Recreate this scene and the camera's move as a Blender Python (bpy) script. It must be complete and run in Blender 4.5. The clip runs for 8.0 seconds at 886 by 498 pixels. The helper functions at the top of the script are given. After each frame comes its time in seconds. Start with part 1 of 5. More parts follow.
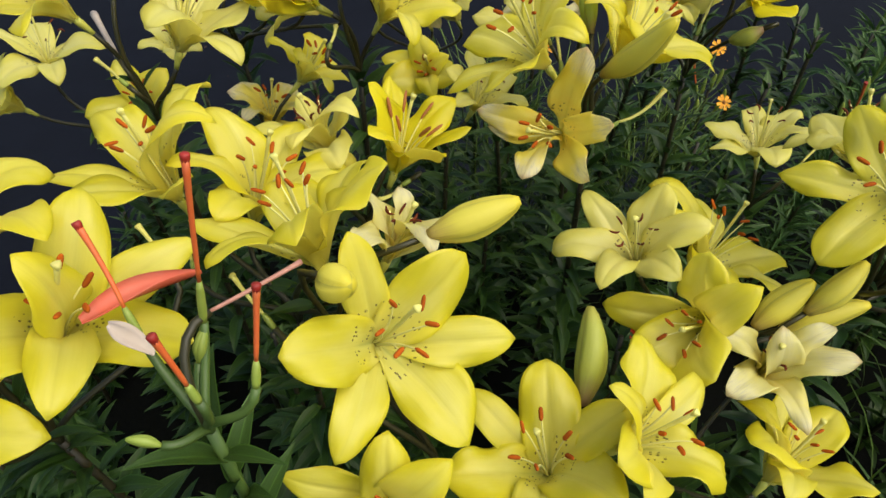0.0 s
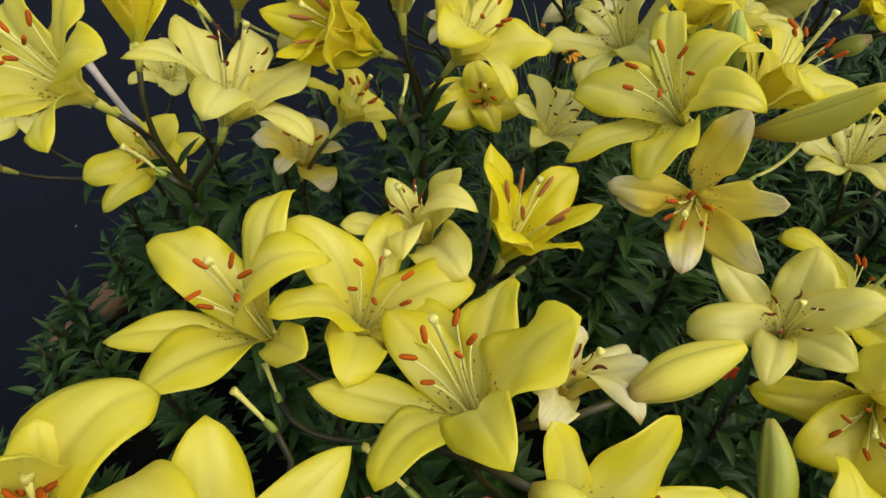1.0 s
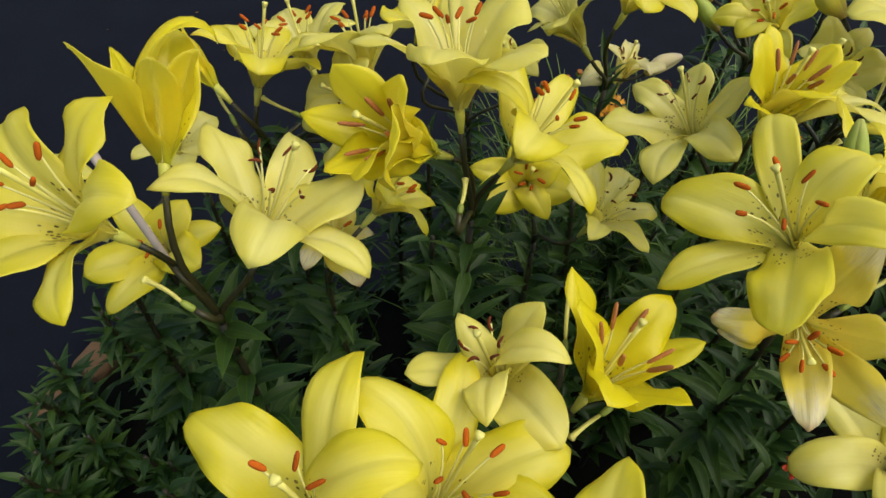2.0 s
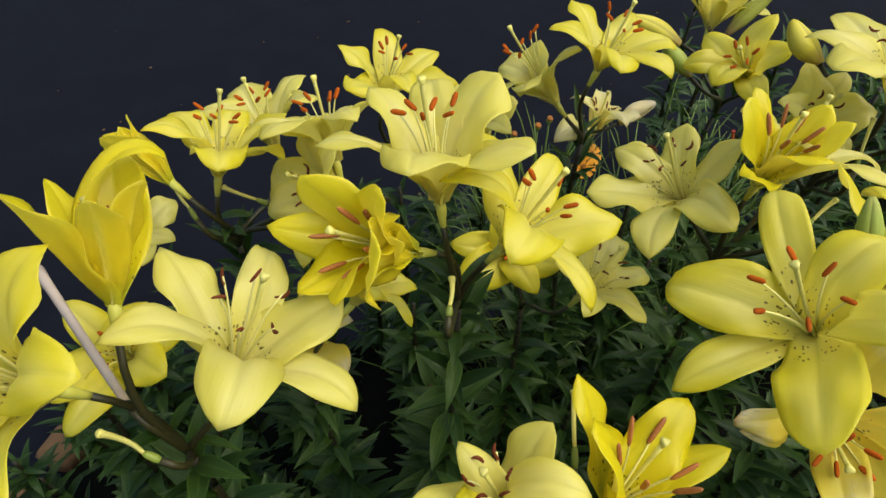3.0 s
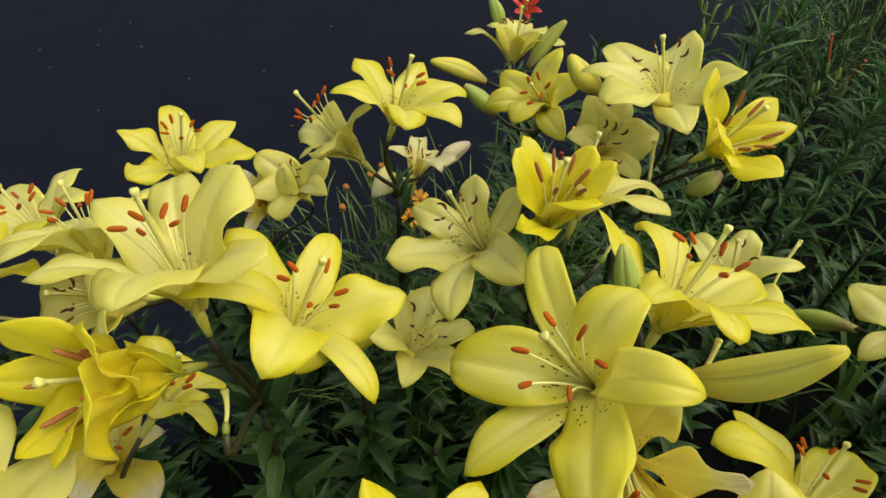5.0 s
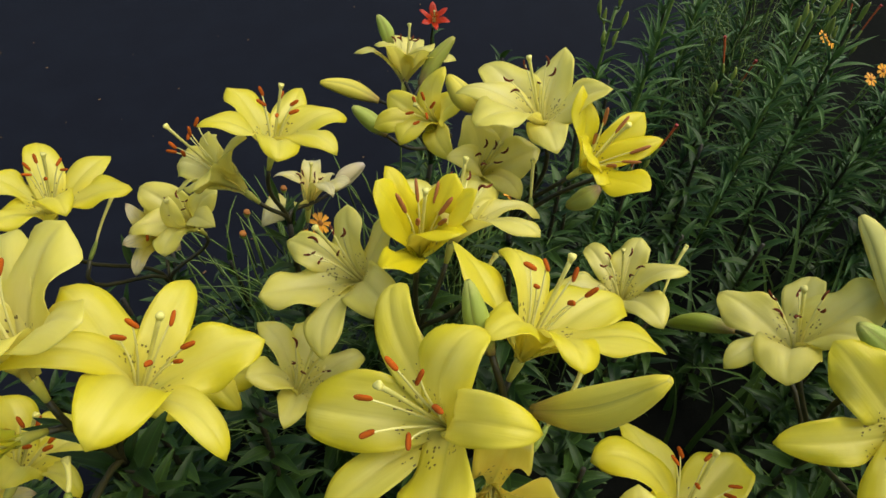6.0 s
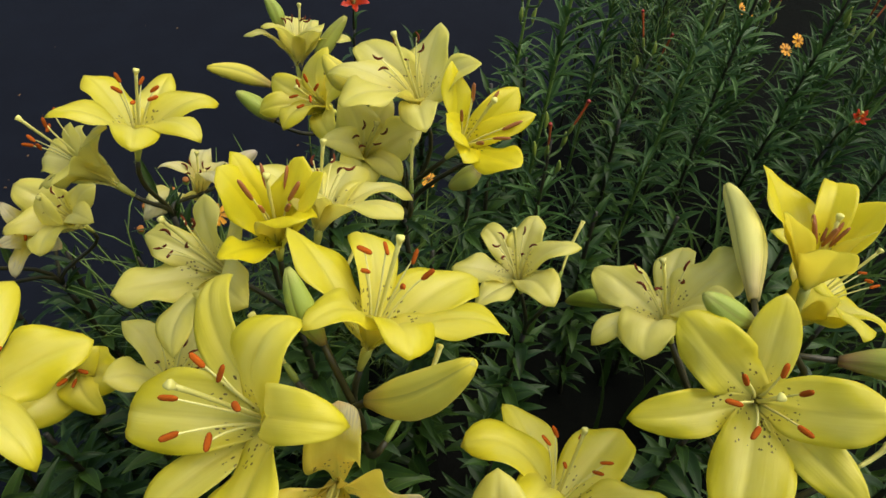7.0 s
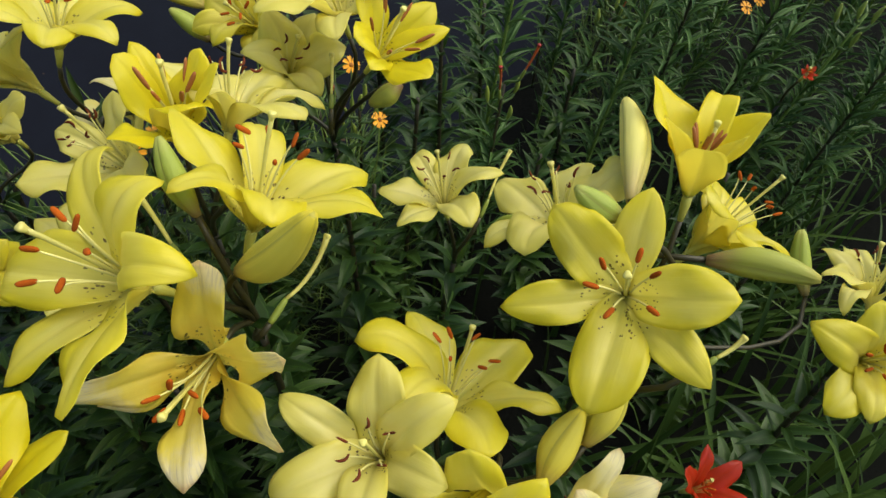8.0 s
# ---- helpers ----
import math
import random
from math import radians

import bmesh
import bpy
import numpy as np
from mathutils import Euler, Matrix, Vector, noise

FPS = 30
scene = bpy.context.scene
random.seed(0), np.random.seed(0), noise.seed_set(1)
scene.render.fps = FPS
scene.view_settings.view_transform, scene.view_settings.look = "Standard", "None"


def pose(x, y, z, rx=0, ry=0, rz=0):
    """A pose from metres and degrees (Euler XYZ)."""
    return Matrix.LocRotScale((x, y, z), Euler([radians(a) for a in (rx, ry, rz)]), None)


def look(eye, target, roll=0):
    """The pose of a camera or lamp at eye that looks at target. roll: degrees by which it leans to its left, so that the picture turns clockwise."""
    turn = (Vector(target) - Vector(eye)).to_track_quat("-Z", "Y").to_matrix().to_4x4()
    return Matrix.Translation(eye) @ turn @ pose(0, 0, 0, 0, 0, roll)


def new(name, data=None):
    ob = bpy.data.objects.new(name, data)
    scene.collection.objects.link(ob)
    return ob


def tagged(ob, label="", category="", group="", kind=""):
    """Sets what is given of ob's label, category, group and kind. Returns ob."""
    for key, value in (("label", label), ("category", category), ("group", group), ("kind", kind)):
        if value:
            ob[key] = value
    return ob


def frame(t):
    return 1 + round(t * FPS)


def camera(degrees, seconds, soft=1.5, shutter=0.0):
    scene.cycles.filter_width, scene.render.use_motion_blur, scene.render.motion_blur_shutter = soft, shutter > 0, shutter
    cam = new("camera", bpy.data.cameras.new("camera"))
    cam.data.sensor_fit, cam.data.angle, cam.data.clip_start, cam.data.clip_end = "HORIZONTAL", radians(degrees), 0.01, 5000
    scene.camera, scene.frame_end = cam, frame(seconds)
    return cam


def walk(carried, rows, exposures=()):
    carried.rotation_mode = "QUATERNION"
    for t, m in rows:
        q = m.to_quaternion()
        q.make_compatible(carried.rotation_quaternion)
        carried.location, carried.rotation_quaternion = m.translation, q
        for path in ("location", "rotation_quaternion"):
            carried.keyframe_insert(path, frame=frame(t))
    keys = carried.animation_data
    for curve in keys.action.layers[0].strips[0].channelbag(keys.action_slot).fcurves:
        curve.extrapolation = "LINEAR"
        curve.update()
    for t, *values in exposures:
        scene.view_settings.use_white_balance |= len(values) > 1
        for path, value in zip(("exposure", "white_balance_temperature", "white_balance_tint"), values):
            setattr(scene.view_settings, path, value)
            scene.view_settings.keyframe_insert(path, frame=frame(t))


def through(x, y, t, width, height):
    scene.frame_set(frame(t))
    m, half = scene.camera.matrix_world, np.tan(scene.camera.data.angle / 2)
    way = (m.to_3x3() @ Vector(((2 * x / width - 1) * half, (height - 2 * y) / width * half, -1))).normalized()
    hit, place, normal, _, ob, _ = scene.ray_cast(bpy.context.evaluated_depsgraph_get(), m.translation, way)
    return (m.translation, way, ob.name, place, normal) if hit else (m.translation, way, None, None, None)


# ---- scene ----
# The camera: a phone held over the bed, drifting forward and then back to the right.
cam = camera(69.13, 8.0)
ROWS = [  # seconds, place, yaw, pitch, roll
    (0, 0, 0, 1.05, 0, -48.53, -1.09),
    (0.5, -0.039, 0.0609, 1.0609, -1.83, -48.89, -3.56),
    (1, -0.1019, 0.1336, 1.0531, -5.97, -52.79, -0.86),
    (1.5, -0.1383, 0.1844, 1.0526, -8.15, -52.84, 1.34),
    (2, -0.1413, 0.2293, 1.0517, -8.45, -51.63, 0.46),
    (2.2, -0.1433, 0.2422, 1.0514, -8.74, -51.21, 0.03),
    (3.3, -0.1336, 0.2991, 1.0558, -14.05, -48.85, -0.94),
    (3.5, -0.1248, 0.3054, 1.0552, -15.11, -48.57, -1.11),
    (4, -0.0997, 0.3078, 1.0576, -18.14, -47.95, -0.81),
    (4.5, -0.0781, 0.3049, 1.0607, -22.03, -46.83, 0.52),
    (4.7, -0.0707, 0.3024, 1.0587, -23.24, -46.98, 0.1),
    (6, -0.0055, 0.2922, 1.0687, -31.94, -46.86, 1.27),
    (6.5, 0.0266, 0.2776, 1.0642, -33.93, -47.47, 1.23),
    (7, 0.0567, 0.2628, 1.0586, -36.29, -48.05, 1.96),
    (7.5, 0.0815, 0.234, 1.0506, -37.45, -48.48, 2.6),
    (8, 0.0818, 0.1941, 1.0395, -37.97, -50.34, 5.04),
]
walk(cam, [(t, pose(x, y, z, 90 + pitch, 0, yaw) @ pose(0, 0, 0, 0, 0, roll)) for t, x, y, z, yaw, pitch, roll in ROWS], [(0, 0.36), (0.5, 0.32), (1, 0.16), (1.5, 0.16), (2, 0.22), (3.5, 0.34), (4.5, 0.33), (6, 0.26), (7, 0.29), (8, 0.33)])

# ---- light: a bright overcast evening, falling softly from high on one side ----
SUN_ELEVATION, SUN_AZIMUTH = radians(60), radians(112)
world = bpy.data.worlds.new("sky")
scene.world = world
world.use_nodes = True
wn = world.node_tree.nodes
sky = wn.new("ShaderNodeTexSky")
sky.sky_type, sky.sun_disc = "NISHITA", False
sky.sun_elevation, sky.sun_rotation = SUN_ELEVATION, SUN_AZIMUTH
sky.dust_density, sky.air_density = 3.0, 1.0
wn["Background"].inputs["Strength"].default_value = 0.15
world.node_tree.links.new(sky.outputs[0], wn["Background"].inputs["Color"])
sun = new("sun", bpy.data.lights.new("sun", "SUN"))
sun.data.energy, sun.data.angle, sun.data.color = 2.75, radians(75), (1.0, 0.935, 0.76)
sun_from = Vector((math.sin(SUN_AZIMUTH) * math.cos(SUN_ELEVATION), math.cos(SUN_AZIMUTH) * math.cos(SUN_ELEVATION), math.sin(SUN_ELEVATION)))
sun.matrix_world = look(sun_from * 20, (0, 0, 0))


# ---- materials ----
def material(name, base, rough=0.5, spec=0.5):
    m = bpy.data.materials.new(name)
    m.use_nodes = True
    n, l = m.node_tree.nodes, m.node_tree.links
    p = n["Principled BSDF"]
    p.inputs["Base Color"].default_value = (*base, 1)
    p.inputs["Roughness"].default_value = rough
    p.inputs["Specular IOR Level"].default_value = spec
    return m, n, l, p


def ramp(n, l, source, stops):
    r = n.new("ShaderNodeValToRGB")
    while len(r.color_ramp.elements) < len(stops):
        r.color_ramp.elements.new(0.5)
    for e, (at, c) in zip(r.color_ramp.elements, stops):
        e.position, e.color = at, (*c, 1) if len(c) == 3 else c
    l.new(source, r.inputs[0])
    return r.outputs[0]


def mixed(n, l, fac, a, b, mode="MIX"):
    x = n.new("ShaderNodeMix")
    x.data_type, x.blend_type = "RGBA", mode
    for socket, value in ((x.inputs[0], fac), (x.inputs[6], a), (x.inputs[7], b)):
        if isinstance(value, bpy.types.NodeSocket):
            l.new(value, socket)
        elif isinstance(value, tuple):
            socket.default_value = (*value, 1)
        else:
            socket.default_value = value
    return x.outputs[2]


def calc(n, l, op, a, b=0.0, c=0.0):
    x = n.new("ShaderNodeMath")
    x.operation = op
    for socket, value in zip(x.inputs, (a, b, c)):
        if isinstance(value, bpy.types.NodeSocket):
            l.new(value, socket)
        else:
            socket.default_value = value
    return x.outputs[0]


def noise_of(n, l, vector, scale, detail=4.0, rough=0.6):
    x = n.new("ShaderNodeTexNoise")
    x.inputs["Scale"].default_value, x.inputs["Detail"].default_value, x.inputs["Roughness"].default_value = scale, detail, rough
    if vector is not None:
        l.new(vector, x.inputs["Vector"])
    return x.outputs[0]


def stretched(n, l, vector, scale):
    x = n.new("ShaderNodeMapping")
    x.inputs["Scale"].default_value = scale
    l.new(vector, x.inputs["Vector"])
    return x.outputs[0]


def bumped(n, l, p, height, strength, distance):
    b = n.new("ShaderNodeBump")
    b.inputs["Strength"].default_value, b.inputs["Distance"].default_value = strength, distance
    l.new(height, b.inputs["Height"])
    l.new(b.outputs[0], p.inputs["Normal"])


def see_through(m, n, l, p, colour, share):
    """Lets part of the light pass through a thin petal or leaf."""
    t = n.new("ShaderNodeBsdfTranslucent")
    if isinstance(colour, bpy.types.NodeSocket):
        l.new(colour, t.inputs[0])
    else:
        t.inputs[0].default_value = (*colour, 1)
    x = n.new("ShaderNodeMixShader")
    if isinstance(share, bpy.types.NodeSocket):
        l.new(share, x.inputs[0])
    else:
        x.inputs[0].default_value = share
    l.new(p.outputs[0], x.inputs[1])
    l.new(t.outputs[0], x.inputs[2])
    l.new(x.outputs[0], n["Material Output"].inputs[0])


def petal_material(name, edge, middle, base, spots=True, worn=0.0):
    """UV: u across the petal in metres from its midrib, v along it from 0 at the throat to 1 at the tip; 2 to 3 on its outer side."""
    m, n, l, p = material(name, edge, 0.37, 0.52)
    uv = n.new("ShaderNodeUVMap")
    uv.uv_map = "petal"
    cut = n.new("ShaderNodeSeparateXYZ")
    l.new(uv.outputs[0], cut.inputs[0])
    u, whole = cut.outputs[0], cut.outputs[1]
    inner = calc(n, l, "LESS_THAN", whole, 1.5)
    v = calc(n, l, "SUBTRACT", whole, calc(n, l, "MULTIPLY", calc(n, l, "SUBTRACT", 1.0, inner), 2.0))
    across = calc(n, l, "ABSOLUTE", calc(n, l, "MULTIPLY", u, 55.0))
    info = n.new("ShaderNodeObjectInfo")
    shift = n.new("ShaderNodeVectorMath")
    shift.operation = "ADD"
    l.new(uv.outputs[0], shift.inputs[0])
    l.new(info.outputs["Random"], shift.inputs[1])
    cloud = noise_of(n, l, stretched(n, l, shift.outputs[0], (60, 2.2, 1)), 1.0, 3.0)
    veins = noise_of(n, l, stretched(n, l, shift.outputs[0], (900, 2.5, 1)), 1.0, 2.0, 0.5)
    pale = calc(n, l, "ADD", calc(n, l, "MULTIPLY", calc(n, l, "SUBTRACT", 1.0, across), 0.7), calc(n, l, "MULTIPLY", calc(n, l, "SUBTRACT", cloud, 0.5), 1.4))
    tipped = calc(n, l, "SUBTRACT", pale, calc(n, l, "MULTIPLY", calc(n, l, "POWER", v, 4.0), 0.6))
    colour = mixed(n, l, calc(n, l, "MULTIPLY", tipped, 0.9), edge, middle)
    rib = ramp(n, l, across, [(0.0, (1, 1, 1)), (0.05, (0.35, 0.35, 0.35)), (0.13, (0, 0, 0))])
    colour = mixed(n, l, calc(n, l, "MULTIPLY", rib, 0.28), colour, tuple(0.78 * c for c in edge))
    furrow = calc(n, l, "MULTIPLY", rib, ramp(n, l, v, [(0.04, (1, 1, 1)), (0.36, (0, 0, 0))]))
    colour = mixed(n, l, calc(n, l, "MULTIPLY", furrow, 0.8), colour, (0.25, 0.36, 0.04))
    streak = ramp(n, l, veins, [(0.35, (0, 0, 0)), (0.68, (1, 1, 1))])
    colour = mixed(n, l, calc(n, l, "MULTIPLY", streak, 0.16), colour, tuple(c * 0.84 for c in edge))
    throat = ramp(n, l, v, [(0.0, (1, 1, 1)), (0.10, (0.6, 0.6, 0.6)), (0.26, (0, 0, 0))])
    colour = mixed(n, l, throat, colour, base)
    outer = calc(n, l, "MULTIPLY", calc(n, l, "SUBTRACT", 1.0, inner), {"petal_red": 0.0, "petal_golden": 0.06}.get(name, 0.26))
    colour = mixed(n, l, outer, colour, (0.74, 0.69, 0.32))
    if worn:
        blotch = noise_of(n, l, stretched(n, l, shift.outputs[0], (45, 3.5, 1)), 1.0, 6.0, 0.7)
        age = ramp(n, l, blotch, [(0.40, (0, 0, 0)), (0.62, (1, 1, 1))])
        low = ramp(n, l, v, [(0.05, (0, 0, 0)), (0.18, (1, 1, 1)), (0.34, (1, 1, 1)), (0.62, (0, 0, 0))])
        colour = mixed(n, l, calc(n, l, "MULTIPLY", calc(n, l, "MULTIPLY", age, low), worn), colour, (0.80, 0.52, 0.03))
        creases = noise_of(n, l, stretched(n, l, shift.outputs[0], (1300, 7, 1)), 1.0, 2.0, 0.5)
        outside = calc(n, l, "ADD", calc(n, l, "MULTIPLY", v, 0.75), calc(n, l, "MULTIPLY", blotch, 0.6))
        dry = ramp(n, l, outside, [(0.79, (0, 0, 0)), (0.97, (1, 1, 1))])
        colour = mixed(n, l, calc(n, l, "MULTIPLY", dry, worn), colour, (0.76, 0.73, 0.62))
        crease = ramp(n, l, creases, [(0.50, (0, 0, 0)), (0.62, (1, 1, 1))])
        colour = mixed(n, l, calc(n, l, "MULTIPLY", calc(n, l, "MULTIPLY", dry, crease), worn), colour, (0.40, 0.37, 0.33))
        brown = ramp(n, l, v, [(0.93, (0, 0, 0)), (0.99, (1, 1, 1))])
        colour = mixed(n, l, calc(n, l, "MULTIPLY", brown, worn), colour, (0.42, 0.20, 0.08))
    if spots:
        cell = n.new("ShaderNodeTexVoronoi")
        cell.inputs["Scale"].default_value = 1.0
        l.new(stretched(n, l, shift.outputs[0], (520, 25, 1)), cell.inputs["Vector"])
        near = calc(n, l, "LESS_THAN", cell.outputs["Distance"], 0.30)
        pick = n.new("ShaderNodeSeparateColor")
        l.new(cell.outputs["Color"], pick.inputs[0])
        some = calc(n, l, "GREATER_THAN", pick.outputs[0], 0.38)
        band = ramp(n, l, v, [(0.13, (0, 0, 0)), (0.16, (1, 1, 1)), (0.35, (1, 1, 1)), (0.42, (0, 0, 0))])
        side = ramp(n, l, across, [(0.08, (0, 0, 0)), (0.12, (1, 1, 1)), (0.52, (1, 1, 1)), (0.62, (0, 0, 0))])
        fleck = calc(n, l, "MULTIPLY", calc(n, l, "MULTIPLY", near, calc(n, l, "MULTIPLY", some, inner)), calc(n, l, "MULTIPLY", band, side))
        colour = mixed(n, l, calc(n, l, "GREATER_THAN", fleck, 0.4), colour, (0.035, 0.012, 0.010))
    l.new(colour, p.inputs["Base Color"])
    folds = noise_of(n, l, stretched(n, l, shift.outputs[0], (170, 3.0, 1)), 1.0, 2.0, 0.5)
    bumped(n, l, p, calc(n, l, "ADD", calc(n, l, "MULTIPLY", veins, 0.35), folds), 0.34, 0.0016)
    glow = mixed(n, l, 0.5, colour, (1.0, 0.93, 0.27) if name != "petal_red" else (1.0, 0.3, 0.1))
    skin = calc(n, l, "SUBTRACT", 1.0, inner)
    glow = mixed(n, l, calc(n, l, "MULTIPLY", skin, 0.7), glow, (0.98, 0.94, 0.66))
    see_through(m, n, l, p, glow, calc(n, l, "ADD", calc(n, l, "MULTIPLY", skin, 0.34), 0.50))
    return m


PETAL = {
    "lemon": petal_material("petal_lemon", (0.735, 0.66, 0.022), (0.87, 0.83, 0.25), (0.78, 0.765, 0.25)),
    "pale": petal_material("petal_pale", (0.745, 0.695, 0.13), (0.86, 0.825, 0.37), (0.755, 0.725, 0.29)),
    "golden": petal_material("petal_golden", (0.77, 0.675, 0.006), (0.82, 0.745, 0.03), (0.56, 0.62, 0.04)),
    "faded": petal_material("petal_faded", (0.78, 0.65, 0.055), (0.84, 0.75, 0.19), (0.70, 0.61, 0.12), True, 0.6),
    "white": petal_material("petal_white", (0.74, 0.69, 0.20), (0.81, 0.77, 0.42), (0.62, 0.57, 0.15), False, 0.4),
    "red": petal_material("petal_red", (0.62, 0.035, 0.008), (0.70, 0.06, 0.012), (0.45, 0.10, 0.01), False),
}
PETAL["cream"] = PETAL["pale"]


def plain_material(name, a, b, scale, rough=0.5, through=0.0, spec=0.4):
    m, n, l, p = material(name, a, rough, spec)
    co = n.new("ShaderNodeTexCoord").outputs["Object"]
    info = n.new("ShaderNodeObjectInfo")
    grain = noise_of(n, l, co, scale)
    colour = mixed(n, l, grain, a, b)
    dim = calc(n, l, "ADD", calc(n, l, "MULTIPLY", info.outputs["Random"], 0.4), 0.8)
    h = n.new("ShaderNodeHueSaturation")
    l.new(colour, h.inputs["Color"])
    l.new(dim, h.inputs["Value"])
    l.new(h.outputs[0], p.inputs["Base Color"])
    bumped(n, l, p, grain, 0.2, 0.001)
    if through:
        see_through(m, n, l, p, h.outputs[0], through)
    return m


def leaf_material(name, dark, light, rough, spec=0.18):
    """UV: u across from -1 to 1, v along the leaf; pale parallel veins run along it."""
    m, n, l, p = material(name, dark, rough, spec)
    uv = n.new("ShaderNodeUVMap")
    uv.uv_map = "petal"
    cut = n.new("ShaderNodeSeparateXYZ")
    l.new(uv.outputs[0], cut.inputs[0])
    info = n.new("ShaderNodeObjectInfo")
    veins = noise_of(n, l, stretched(n, l, uv.outputs[0], (14, 0.8, 1)), 1.0, 2.0)
    patches = noise_of(n, l, n.new("ShaderNodeTexCoord").outputs["Object"], 60.0)
    colour = mixed(n, l, calc(n, l, "ADD", calc(n, l, "MULTIPLY", veins, 0.45), calc(n, l, "MULTIPLY", patches, 0.45)), dark, light)
    rib = ramp(n, l, calc(n, l, "ABSOLUTE", cut.outputs[0]), [(0.0, (1, 1, 1)), (0.10, (0, 0, 0))])
    colour = mixed(n, l, calc(n, l, "MULTIPLY", rib, 0.35), colour, tuple(c * 1.7 for c in light))
    rim = ramp(n, l, calc(n, l, "ABSOLUTE", cut.outputs[0]), [(0.84, (0, 0, 0)), (1.0, (1, 1, 1))])
    colour = mixed(n, l, calc(n, l, "MULTIPLY", rim, 0.45), colour, tuple(c * 2.0 for c in light))
    h = n.new("ShaderNodeHueSaturation")
    l.new(colour, h.inputs["Color"])
    each = n.new("ShaderNodeNewGeometry").outputs["Random Per Island"]
    luck = calc(n, l, "FRACT", calc(n, l, "ADD", info.outputs["Random"], each))
    l.new(calc(n, l, "ADD", calc(n, l, "MULTIPLY", luck, 0.9), 0.55), h.inputs["Value"])
    l.new(calc(n, l, "ADD", calc(n, l, "MULTIPLY", luck, -0.03), 0.505), h.inputs["Hue"])
    l.new(h.outputs[0], p.inputs["Base Color"])
    bumped(n, l, p, veins, 0.3, 0.0006)
    see_through(m, n, l, p, h.outputs[0], 0.18)
    return m


LEAF = leaf_material("lily_leaf", (0.0045, 0.019, 0.0027), (0.036, 0.091, 0.0135), 0.42, 0.25)
LEAF_GREY = leaf_material("spent_lily_leaf", (0.013, 0.054, 0.010), (0.074, 0.158, 0.040), 0.42, 0.26)
GRASS = leaf_material("grass_blade", (0.020, 0.050, 0.008), (0.046, 0.095, 0.017), 0.45)
STEM = plain_material("lily_stem", (0.013, 0.011, 0.005), (0.030, 0.026, 0.009), 90, 0.5)
STALK = plain_material("green_stalk", (0.018, 0.020, 0.006), (0.040, 0.034, 0.010), 80, 0.45)
GREEN_STEM = plain_material("green_stem", (0.085, 0.150, 0.020), (0.130, 0.190, 0.036), 80, 0.45)
DEEP_STEM = plain_material("deep_green_stem", (0.040, 0.080, 0.014), (0.070, 0.115, 0.022), 80, 0.45)
POD = plain_material("green_pod", (0.15, 0.22, 0.025), (0.24, 0.28, 0.05), 120, 0.45)
FILAMENT = plain_material("filament", (0.74, 0.71, 0.22), (0.76, 0.72, 0.30), 120, 0.4, 0.2)
ANTHER = plain_material("anther", (0.27, 0.052, 0.004), (0.38, 0.085, 0.006), 600, 0.9, 0.0, 0.12)
ANTHER_DARK = plain_material("anther_dark", (0.075, 0.016, 0.006), (0.14, 0.034, 0.009), 600, 0.85, 0.0, 0.15)
ANTHER_BROWN = plain_material("anther_brown", (0.26, 0.085, 0.020), (0.38, 0.140, 0.035), 600, 0.6)
NECK = plain_material("flower_neck", (0.34, 0.38, 0.06), (0.52, 0.48, 0.08), 90, 0.5)
STYLE = plain_material("style", (0.62, 0.58, 0.12), (0.72, 0.68, 0.22), 120, 0.4, 0.2)


def bud_material(name, foot, body, tip):
    """UV: u round the bud in thirds, v along it; the seams between the three outer petals are greener."""
    m, n, l, p = material(name, body, 0.45, 0.35)
    uv = n.new("ShaderNodeUVMap")
    uv.uv_map = "petal"
    cut = n.new("ShaderNodeSeparateXYZ")
    l.new(uv.outputs[0], cut.inputs[0])
    veins = noise_of(n, l, stretched(n, l, uv.outputs[0], (16, 1.5, 1)), 1.0, 3.0)
    along = calc(n, l, "ADD", cut.outputs[1], calc(n, l, "MULTIPLY", calc(n, l, "SUBTRACT", veins, 0.5), 0.35))
    colour = ramp(n, l, along, [(0.04, foot), (0.34, body), (0.80, body), (1.0, tip)])
    colour = mixed(n, l, calc(n, l, "MULTIPLY", veins, 0.35), colour, tuple(c * 0.7 for c in body))
    seam = ramp(n, l, calc(n, l, "ABSOLUTE", cut.outputs[0]), [(0.72, (0, 0, 0)), (1.0, (1, 1, 1))])
    colour = mixed(n, l, calc(n, l, "MULTIPLY", seam, 0.55), colour, (0.26, 0.25, 0.05))
    l.new(colour, p.inputs["Base Color"])
    bumped(n, l, p, veins, 0.35, 0.001)
    see_through(m, n, l, p, colour, 0.2)
    return m


BUD_YELLOW = bud_material("bud_yellow", (0.36, 0.25, 0.07), (0.70, 0.62, 0.075), (0.66, 0.56, 0.03))
BUD_PALE = bud_material("bud_pale", (0.50, 0.40, 0.16), (0.80, 0.75, 0.20), (0.80, 0.73, 0.18))
BUD_GREEN = bud_material("bud_green", (0.26, 0.17, 0.07), (0.34, 0.42, 0.06), (0.46, 0.47, 0.10))
BUD_DULL = bud_material("bud_dull", (0.24, 0.12, 0.07), (0.37, 0.40, 0.06), (0.40, 0.36, 0.06))
BUD_WILTED = bud_material("bud_wilted", (0.56, 0.47, 0.16), (0.76, 0.66, 0.36), (0.70, 0.58, 0.46))
STIGMA_RED = plain_material("dark_red_stigma", (0.30, 0.015, 0.008), (0.22, 0.02, 0.012), 300, 0.5)
